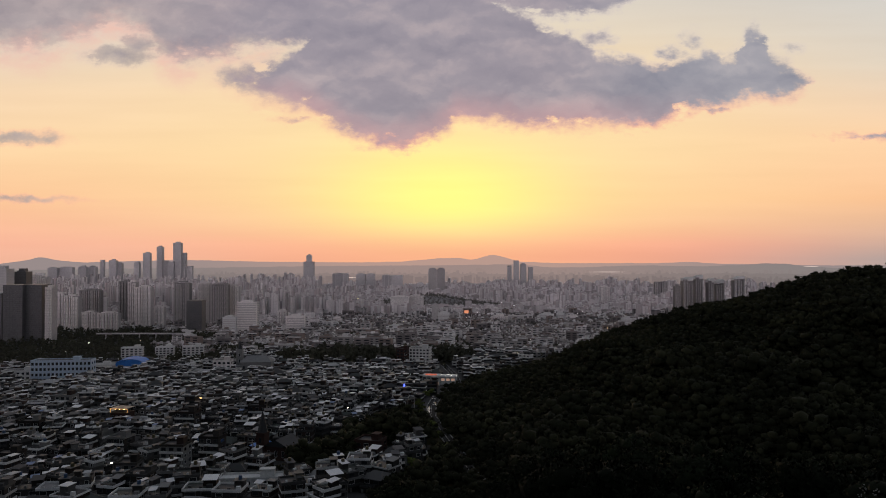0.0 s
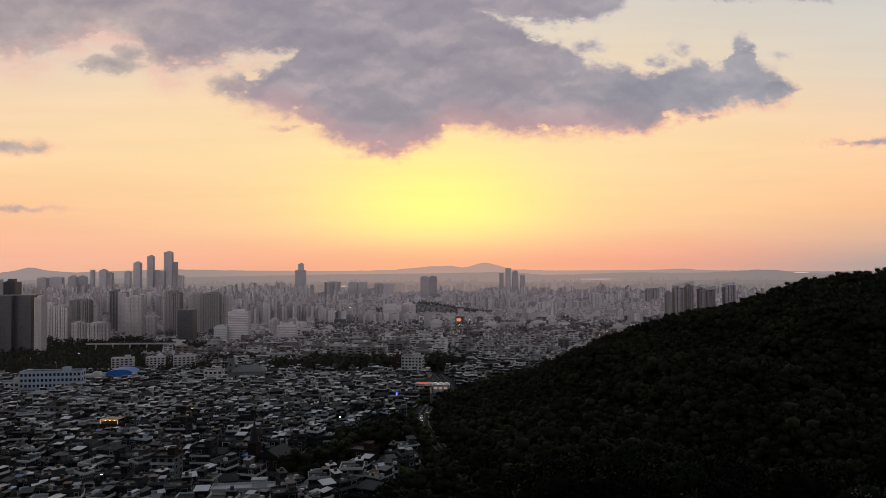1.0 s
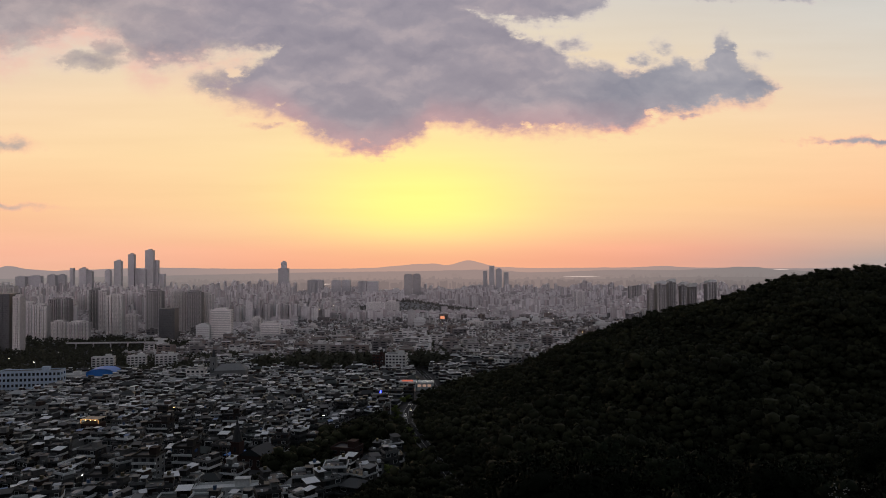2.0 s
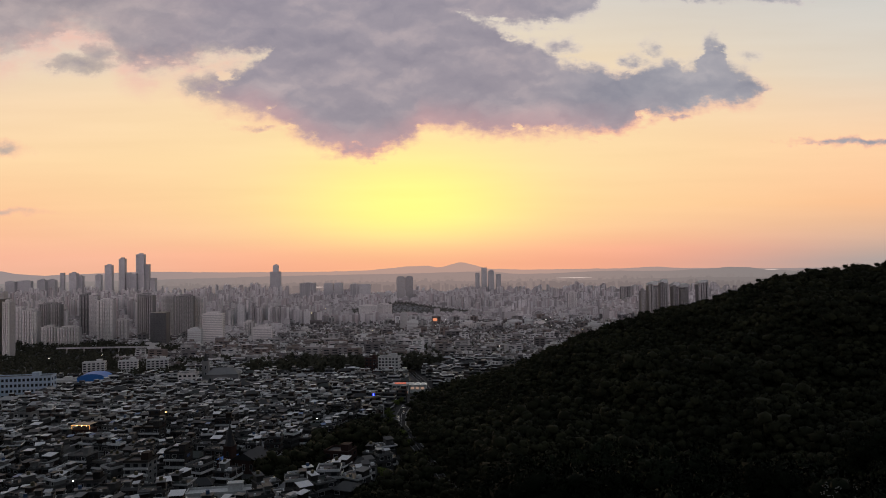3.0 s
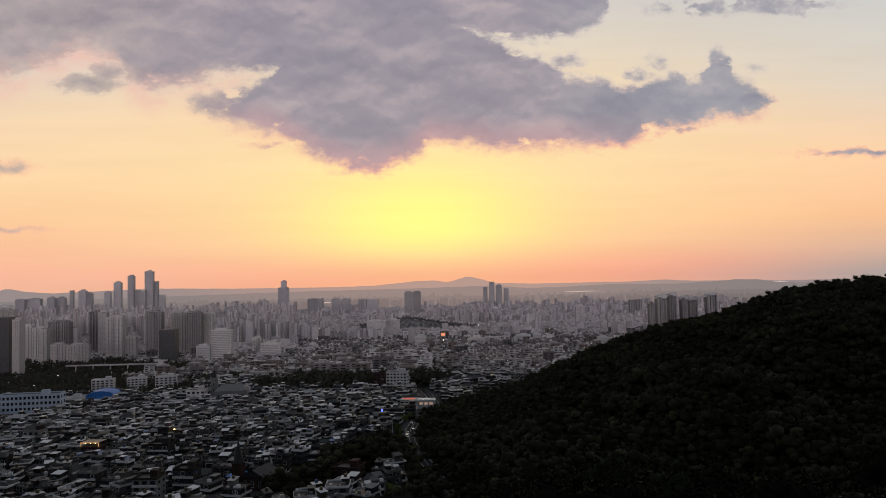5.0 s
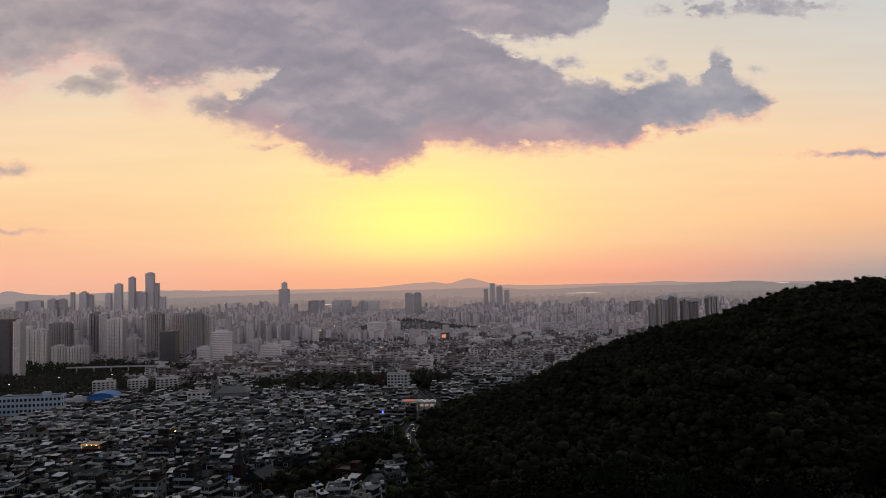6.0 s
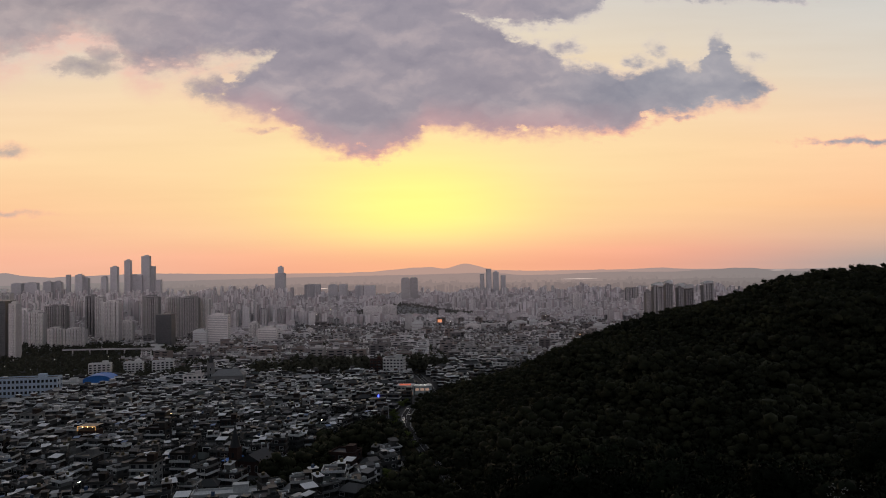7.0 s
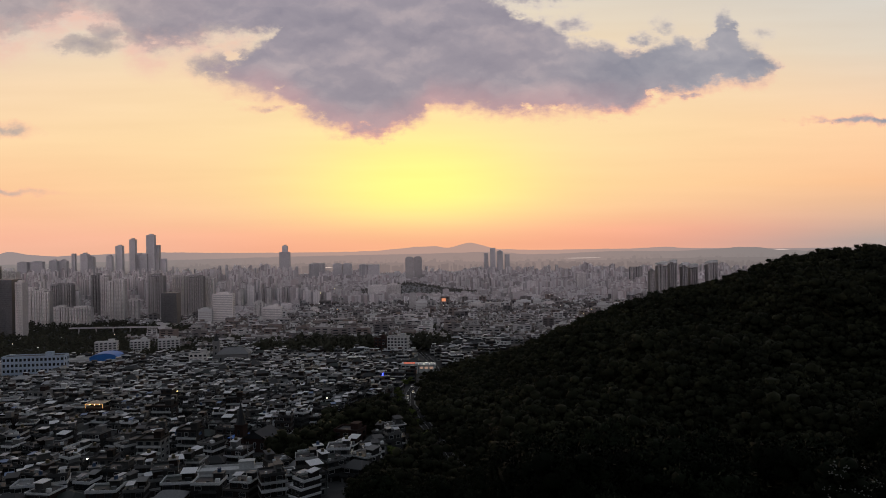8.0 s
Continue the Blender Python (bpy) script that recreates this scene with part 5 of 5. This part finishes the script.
        if i % 2 and i < 8:
            s.tube(hx, hy, h + 2.7, 0.8, 1.4, 0, 10, 0.7)
            part("water_tank", s, M["tank_yellow"] if i % 4 == 1 else M["tank_blue"], b)
        elif i % 2 == 0 and i % 4 != 2:
            sloped_sheet(s, x0 - side * ww * 0.24, y0 - dd * 0.12, h + 2.0, ww * 0.42, dd * 0.5, 0.5, 0.1)
            for px in (-0.42, -0.06):
                s.box(x0 + side * px * ww, y0 - dd * 0.33, h + 0.1, 0.1, 0.1, 1.95, bottom=True)
            part("sheet_canopy", s, M["sheet"], b, "thin pale sheet canopy on posts")
        for name, q in (("cooling_unit", -0.3), ("crate", 0.02), ("shed", 0.3)):
            s = Soup()
            big = 1.7 if name == "shed" else 1.0
            s.box(x0 + (q + rng.uniform(-0.08, 0.08)) * ww, y0 - dd * rng.uniform(0.2, 0.38), h + 0.12, rng.uniform(0.8, 1.4) * big, rng.uniform(0.6, 1.0) * big, rng.uniform(0.6, 1.0) * big, taper=0.96)
            part(name, s, M["slab"], b)
    for f in range(floors):
        px, py, pw, pd = tops[f]
        front = py - pd / 2
        if kind == 3 and f == 0:
            front = -d / 2 - 3.0
            px, pw = -w * 0.12, w * 0.7
        if kind == 2 and f:
            s = Soup()
            for q in (-0.26, 0.26):
                s.box(q * pw - pw * 0.18, front - 0.3, f * fh + 0.3, 0.22, 0.6, 2.2, bottom=True)
                s.box(q * pw + pw * 0.18, front - 0.3, f * fh + 0.3, 0.22, 0.6, 2.2, bottom=True)
                s.box(q * pw, front - 0.3, f * fh + 2.3, pw * 0.36 + 0.22, 0.6, 0.22, bottom=True)
            part("bay_frame", s, M["slab"], b)
        for q in ((-0.26, 0.26) if f else (0.22,)):
            window_part(b, px + q * pw, front, f * fh + 0.95, pw * rng.uniform(0.2, 0.3), 1.35)
        if f:
            face = "r" if i % 2 else "l"
            window_part(b, px + (pw / 2 if face == "r" else -pw / 2), py, f * fh + 1.0, 1.6, 1.2, face)
    s = Soup()
    s.box(-0.30 * w, (-d / 2 - 3.05 if kind == 3 else -d / 2 - 0.05), 0, 1.0, 0.1, 2.1)
    part("door", s, M["steel"], b)
    return b, w, d, floors


def near_house_label(i, floors):
    kind = ("brick and render", "grey rendered", "dark brick", "pale rendered")[i % 4]
    top = "tiled hip roof" if i in (3, 10) else ("stepped terraces", "white balcony bands", "framed window bays", "a low front wing")[i % 4]
    return f"{kind} {('', '', 'two', 'three', 'four', 'five')[floors]}-storey house with {top}"


def town():
    rng = random.Random(77)
    protos = [house_proto(i) for i in range(12)]
    used = set()
    mass = Soup()
    count = 0
    ang = radians(-9)
    ca, sa = math.cos(ang), math.sin(ang)
    row = 0
    b = 235.0
    spots = []
    while b < 1010:
        a = -720.0
        row += 1
        depth = rng.uniform(10.6, 12.0) + (3.0 if row % 4 == 0 else 0)
        while a < 240:
            step = rng.uniform(10.2, 13.2) + (3.0 if rng.random() < 0.10 else 0)
            x, y = a * ca - b * sa + rng.uniform(-0.9, 0.9), a * sa + b * ca + rng.uniform(-1.6, 1.6)
            a += step
            u = x / max(y, 1)
            if y < 262 or y > 880 or u < -0.68 or u > 0.12:
                continue
            if in_wood(x, y) or in_wood(x + 5, y) or in_wood(x - 5, y + 3) or on_road(x, y) or abs(x - road_x(y)) < 11 or keep_clear(x, y, 2.5):
                continue
            if park(x, y) or rng.random() < 0.03:
                continue
            spots.append((x, y, step))
        b += depth
    spots.sort(key=lambda p: math.hypot(p[0], p[1]))
    for x, y, step in spots:
        z = gz(x, y)
        t = math.degrees(ang) + rng.gauss(0, 7) + rng.choice((0, 0, 0, 16, -18, 30))
        k = rng.randrange(12)
        if count < 265:
            p, w, d, floors = protos[k]
            m = pose(x, y, z, 0, 0, t)
            if k in used:
                h = copy_thing(p, m)
            else:
                h = p
                h.matrix_world = m
                used.add(k)
            tagged(h, near_house_label(k, floors), "house", "hillside houses")
            count += 1
        else:
            far_house(mass, rng, x, y, z, radians(t))
    tagged(part("hillside_houses", mass, [M["wall_mass"], M["slab_mass"], M["roof_mass"], M["glass"]]),
           "crowded flat-roofed brick and render houses on the slope", "houses", kind="stuff")


def far_house(s, rng, x, y, z, t):
    """A simpler villa for the back rows, added to the joined mass."""
    w, d = rng.uniform(7.6, 12.0), rng.uniform(7.6, 10.0)
    floors = rng.choice((2, 2, 3, 3, 3, 4, 4))
    fh = 2.9
    h = floors * fh
    kind = rng.random()
    y0, dd, ww = 0.0, d, w
    for f in range(floors):
        if f:
            if kind < 0.35:
                cut = rng.uniform(0.7, 1.7)
                ring_at(s, y0, z + f * fh - 0.1, ww + 0.5, dd + 0.5, rng.uniform(0.6, 1.0), t, x, y)
                dd -= cut
                y0 += cut / 2
            elif kind < 0.7:
                s.box(0, -d / 2 - 0.5, z + f * fh - 0.1, w * rng.uniform(0.6, 1.05), 1.0, rng.uniform(0.75, 1.1), 1, t, x, y, bottom=True)
            elif kind < 0.9:
                s.box(0, 0, z + f * fh - 0.18, w + 0.5, d + 0.5, 0.34, 1, t, x, y, bottom=True)
        s.box(0, y0, z + f * fh - (3 if f == 0 else 0), ww, dd, fh + (3 if f == 0 else 0), 0, t, x, y)
        for q in (-0.26, 0.26):
            s.quad_wall(q * ww, y0 - dd / 2 - 0.06, z + f * fh + 0.9, ww * 0.26, 1.35, 3, "f", t, x, y)
    top = rng.random()
    if top < 0.10:
        e = 0.6
        c, q = math.cos(t), math.sin(t)
        vs = [(sx * (w / 2 + e), y0 + sy * (dd / 2 + e), h) for sx, sy in ((-1, -1), (1, -1), (1, 1), (-1, 1))] + [(-w / 4, y0, h + 2.2), (w / 4, y0, h + 2.2)]
        s.faces([(x + a * c - b * q, y + a * q + b * c, z + zz) for a, b, zz in vs], [(0, 1, 5, 4), (1, 2, 5), (2, 3, 4, 5), (3, 0, 4)], 2)
        return
    if top < 0.24:
        s.box(0, y0, z + h, ww + 0.9, dd + 0.9, 0.3, 1, t, x, y, bottom=True)
    else:
        s.box(0, y0, z + h, ww - 0.3, dd - 0.3, 0.1, 2, t, x, y)
        ring_at(s, y0, z + h - 0.3, ww + 0.5, dd + 0.5, rng.uniform(0.6, 1.25), t, x, y)
    for i in range(rng.choice((1, 2, 3))):
        s.box(rng.uniform(-0.38, 0.38) * ww, y0 - dd * rng.uniform(0.1, 0.4), z + h, rng.uniform(0.8, 2.4), rng.uniform(0.7, 1.5), rng.uniform(0.6, 1.6), rng.choice((0, 1, 1)), t, x, y)
    if rng.random() < 0.8:
        hx = ww * rng.choice((-0.25, 0.25))
        s.box(hx, y0 + dd * 0.2, z + h, ww * 0.36, dd * 0.42, 2.4, 0, t, x, y)
        s.box(hx, y0 + dd * 0.18, z + h + 2.4, ww * 0.36 + 0.8, dd * 0.42 + 0.9, 0.25, 1, t, x, y, bottom=True)


def ring_at(s, y0, z, w, d, h, t, x, y):
    """A terrace wall round a turned house."""
    for px, py, a, c in ((0, y0 - d / 2, w, 0.22), (0, y0 + d / 2, w, 0.22), (-w / 2, y0, 0.22, d), (w / 2, y0, 0.22, d)):
        s.box(px, py, z, a, c, h, 1, t, x, y, bottom=True)


# ---------------------------------------------------------------- the road with its cars and lamps
def make_road():
    ys = np.arange(252, 800, 6.0)
    s, lines = Soup(), Soup()
    rows = []
    for y in ys:
        x = road_x(y)
        g = max(gz(x - 3.4, y), gz(x + 3.4, y), gz(x, y)) + 0.35
        rows.append((x, y, g))
    for w0, w1, dz, out in ((-3.4, 3.4, 0.0, s), (-0.08, 0.08, 0.02, lines), (-3.1, -2.95, 0.02, lines), (2.95, 3.1, 0.02, lines)):
        vs = []
        for x, y, g in rows:
            vs += [(x + w0, y, g + dz), (x + w1, y, g + dz)]
        out.faces(vs, [(2 * i, 2 * i + 1, 2 * i + 3, 2 * i + 2) for i in range(len(rows) - 1)])
    road = part("road", s, M["asphalt"])
    tagged(road, "narrow asphalt hill road along the wood", "road", kind="structure")
    part("lane_line", lines, M["paint_line"], road)
    for side in (-1, 1):
        k = Soup()
        vs = []
        for x, y, g in rows:
            a, b = x + side * 3.4, x + side * 3.65
            vs += [(a, y, g - 0.6), (a, y, g + 0.14), (b, y, g + 0.14), (b, y, g - 1.8)]
        fs = []
        for i in range(len(rows) - 1):
            for j in range(3):
                fs.append((4 * i + j, 4 * i + j + 1, 4 * i + j + 5, 4 * i + j + 4))
        k.faces(vs, fs)
        part("kerb", k, M["stone"], road)


make_road()


def car(x, y, turn, paint, label):
    g = max(gz(road_x(y) - 3.4, y), gz(road_x(y) + 3.4, y), gz(road_x(y), y)) + 0.36
    c = thing("car", label, "car", "cars on the hill road", pose(x, y, g, 0, 0, turn))
    s = Soup()
    s.box(0, 0, 0.32, 1.78, 4.4, 0.55, taper=0.97, bottom=True)
    s.box(0, 0.1, 0.87, 1.6, 2.5, 0.56, taper=0.80)
    part("body", s, paint, c)
    s = Soup()
    s.box(0, 0.1, 0.93, 1.63, 2.45, 0.36, taper=0.87)
    part("windows", s, M["glass"], c)
    for sx in (-1, 1):
        for sy in (-1.35, 1.35):
            s = Soup()
            n = 12
            vs = [(sx * 0.82 + o, sy + 0.33 * math.cos(6.2832 * i / n), 0.33 + 0.33 * math.sin(6.2832 * i / n)) for o in (-0.1, 0.1) for i in range(n)]
            s.faces(vs, [(i, (i + 1) % n, n + (i + 1) % n, n + i) for i in range(n)] + [tuple(range(n)), tuple(range(2 * n - 1, n - 1, -1))])
            part("tyre", s, M["rubber"], c)
        s = Soup()
        s.box(sx * 0.62, -2.2, 0.62, 0.4, 0.08, 0.16, bottom=True)
        part("headlight", s, M["headlamp"], c, "lit white headlight")


M["car_white"] = surface("white_car_paint", [(0.7, 0.7, 0.7), (0.76, 0.76, 0.76)], 4.0, 0.0, 0.25, spec=0.5)
M["car_grey"] = surface("grey_car_paint", [(0.25, 0.25, 0.26), (0.3, 0.3, 0.31)], 4.0, 0.0, 0.25, spec=0.5)
for y, off, paint, label in ((492, -1.7, "car_white", "white saloon car driving on the hill road"), (503, -1.7, "car_white", "white saloon car driving on the hill road"),
                             (521, 1.7, "car_grey", "grey saloon car driving on the hill road"), (545, -1.7, "car_grey", "grey saloon car driving on the hill road")):
    car(road_x(y) + off, y, 0, M[paint], label)


def street_lamp_proto(glow):
    s = Soup()
    s.tube(0, 0, -0.6, 0.09, 8.1, 0, 8, 0.06)
    s.tube(0, 0, -0.6, 0.17, 1.0, 0, 8, 0.15)
    p = part("street_lamp", s, M["steel"])
    s = Soup()
    s.box(0, -0.75, 7.42, 0.07, 1.6, 0.07, bottom=True)
    part("arm", s, M["steel"], p)
    s = Soup()
    s.box(0, -1.55, 7.30, 0.34, 0.8, 0.16, bottom=True, taper=0.7)
    head = part("head", s, M["steel"], p)
    s = Soup()
    s.box(0, -1.6, 7.12, 0.36, 0.62, 0.18, bottom=True)
    part("lens", s, glow, head, "glowing lamp lens")
    return p


def street_lamps():
    rng = random.Random(3)
    for glow, word, spots in (
            (M["lamp_white"], "white", ((-113, 372), (-150, 330), (-185, 300), (-205, 340), (-232, 372), (-71, 430), (-60, 470), (-176, 395), (-280, 440), (-120, 520),
                                        (-520, 960), (-470, 905), (-560, 1010), (-600, 930), (-640, 1060), (-545, 1120), (-430, 980), (-690, 1010), (-480, 1150))),
            (M["lamp_warm"], "warm yellow", ((-74, 345), (-206, 470), (-168, 508), (-98, 600), (-222, 515), (-40, 640)))):
        p = street_lamp_proto(glow)
        for i, (x, y) in enumerate(spots):
            CLEAR.append((x, y, 4, 4))
            m = pose(x, y, gz(x, y), 0, 0, rng.uniform(-40, 40)) @ Matrix.Scale(1.35 if y < 650 else 1.8, 4)
            q = p if i == 0 else copy_scaled(p, m)
            q.matrix_world = m
            tagged(q, f"grey steel street lamp with {word} light on", "street lamp", "street lamps")


street_lamps()


def sign_mast(x, y):
    z = gz(x, y)
    p = thing("light_mast", "slim roof mast with a glowing blue light", "sign", "", pose(x, y, z))
    s = Soup()
    s.tube(0, 0, -0.5, 0.14, 13, 0, 8, 0.10)
    part("pole", s, M["steel"], p)
    s = Soup()
    s.box(0, 0, 9.0, 1.5, 0.5, 2.6, bottom=True, taper=0.5)
    part("light_panel", s, M["lamp_blue"], p, "glowing blue panel")


CLEAR.append((-30, 552, 10, 20))
sign_mast(-30, 560)


def tall_pole(x, y, h):
    z = gz(x, y)
    p = thing("lighting_pole", "tall bare grey steel pole beside the road", "pole", "", pose(x, y, z))
    s = Soup()
    s.tube(0, 0, -0.5, 0.28, h, 0, 8, 0.16)
    part("shaft", s, M["tower_side"], p)
    s = Soup()
    s.box(0, 0, h - 1.0, 2.2, 0.3, 0.4, bottom=True)
    part("crossarm", s, M["steel"], p)


tall_pole(-19, 478, 17)


def utility_poles():
    """Concrete line poles with crossarm and transformer in the lanes between the houses."""
    s = Soup()
    s.tube(0, 0, -0.6, 0.17, 10.6, 0, 8, 0.11)
    p = part("utility_pole", s, M["tower_side"])
    for z, w in ((9.2, 2.2), (8.3, 1.7)):
        s = Soup()
        s.box(0, 0.12, z, w, 0.12, 0.14, bottom=True)
        part("crossarm", s, M["steel"], p)
    s = Soup()
    s.tube(0.45, -0.1, 6.6, 0.28, 0.9, 0, 8)
    part("transformer", s, M["tower_side"], p)
    rng = random.Random(19)
    for i in range(30):
        y = 285 + i * 11.5
        x = -y * rng.uniform(0.12, 0.58)
        CLEAR.append((x, y, 3.0, 3.0))
        m = pose(x, y, gz(x, y), 0, 0, rng.uniform(-50, 50))
        if i == 0:
            p.matrix_world = m
        q = p if i == 0 else copy_thing(p, m)
        tagged(q, "grey concrete utility pole in a lane between houses", "utility pole", "utility poles")


utility_poles()


def lit_rooftop(x, y):
    """A house whose roof terrace is edged with strings of orange light."""
    CLEAR.append((x, y - 9, 15, 30))
    z = gz(x, y)
    p = thing("roof_bar", "dark brick house with orange lights along its roof edge", "house", "", pose(x, y, z, 0, 0, -6))
    s = Soup()
    s.box(0, 0, -3, 11, 9, 12)
    part("wall", s, M["brick"], p)
    s = Soup()
    s.box(0, 0, 11.6, 11.6, 9.6, 0.25, bottom=True)
    part("canopy", s, M["tower_dark"], p)
    for sx in (-1, 1):
        s = Soup()
        s.box(sx * 5.3, -4.3, 9, 0.2, 0.2, 2.6)
        part("post", s, M["steel"], p)
        s = Soup()
        s.box(sx * 5.5, -4.5, 9.2, 0.16, 0.16, 2.4, bottom=True)
        part("light_strip", s, M["strip"], p, "glowing orange light strip")
    s = Soup()
    s.box(0, -4.95, 11.55, 11.4, 0.16, 0.2, bottom=True)
    part("light_strip", s, M["strip"], p, "glowing orange light strip")
    for i in range(4):
        window_part(p, -4 + i * 2.7, -4.5, 6.2, 1.3, 1.3)
    for i in range(3):
        s = Soup()
        s.tube(-3 + i * 3, -3.5, 10.9, 0.16, 0.3, 0, 8)
        part("bulb", s, M["lamp_warm"], p)


lit_rooftop(-201, 455)


def lit_sign(x, y, z, w, h):
    p = thing("sign_board", "orange glowing advertising board on a roof", "sign", "", pose(x, y, z))
    s = Soup()
    s.box(0, 0, 0, w, 1.0, h, bottom=True)
    part("panel", s, M["sign_glow"], p)
    for sx in (-1, 1):
        s = Soup()
        s.box(sx * w * 0.35, 0.6, -40, 0.8, 0.8, 42)
        part("support", s, M["steel"], p)


M["sign_glow"] = lit("orange_sign_light", (1.0, 0.38, 0.20), 0.75)
lit_sign(55, 1700, 37, 10, 7)


M["petal"] = surface("cream_blossom", [(0.30, 0.30, 0.27), (0.38, 0.38, 0.35)], 6.0, 0.0, 0.9)


def flowering_tree(x, y, size):
    z = gz(x, y)
    t = part("flowering_tree", trunk_soup(6.5, 0.26, 77, 6), M["bark"])
    tagged(t, "green tree with clusters of small white blossoms", "tree")
    v, f, nn = crown_arrays(201, 22, 40, 4.0, 3.4, 8.0, 0.5, 0.2)
    c = new("crown", array_mesh("crown", v, f, [M["leaf"]], nn))
    c.parent = t
    rng = np.random.default_rng(9)
    vs, fs, n = [], [], 0
    for i in range(17):
        d = rng.normal(size=3)
        d /= np.linalg.norm(d)
        p = np.array([d[0] * 4.5, -abs(d[1]) * 4.2, 8.4 + abs(d[2]) * 3.2])
        for j in range(6):
            q = p + rng.normal(size=3) * (0.28, 0.28, 0.16)
            vs.append(ICO_V * 0.085 * rng.uniform(0.6, 1.3) * (1, 1, 0.6) + q)
            fs.extend((a + n, b + n, e + n) for a, b, e in ICO_F)
            n += 12
    b = new("blossom", array_mesh("blossom", np.concatenate(vs), np.array(fs), [M["petal"]]))
    b.parent = t
    b["label"] = "small white blossom clusters"
    b["kind"] = "stuff"
    t.matrix_world = pose(x, y, z, 0, 0, 20) @ Matrix.Scale(size, 4)


CLEAR.append((84, 140, 26, 34))
flowering_tree(87, 148, 1.8)


def pale_trees():
    """Yellow-green street trees beside the road."""
    v, f, nn = crown_arrays(301, 18, 30, 3.2, 3.0, 5.6, 0.6, 0.2)
    p = part("tree", trunk_soup(5.0, 0.2, 5), M["bark"])
    c = new("crown", array_mesh("crown", v, f, [M["leaf_pale"]], nn))
    c.parent = p
    tagged(p, "yellow-green street tree beside the hill road", "tree", "street trees by the road")
    for i, (x, y, s) in enumerate(((-17, 505, 0.9), (-15, 480, 1.1), (-13, 460, 1.0), (-6, 428, 0.9), (-13, 545, 0.8), (-9, 575, 0.8), (-3, 405, 0.8), (2, 360, 1.2), (-14, 330, 1.1))):
        m = pose(x, y, gz(x, y), 0, 0, i * 70) @ Matrix.Scale(s, 4)
        if i == 0:
            p.matrix_world = m
        else:
            copy_scaled(p, m)


pale_trees()


def river():
    s = Soup()
    s.box(-1500, 3560, 0.6, 2400, 260, 0.8)
    m = surface("river_water", [(0.03, 0.035, 0.04), (0.04, 0.045, 0.05)], 0.05, 0.02, 0.12, spec=0.5)
    tagged(part("water", s, m), "calm river reflecting the evening sky", "river", kind="structure")


river()

town()
forest()
town_trees()
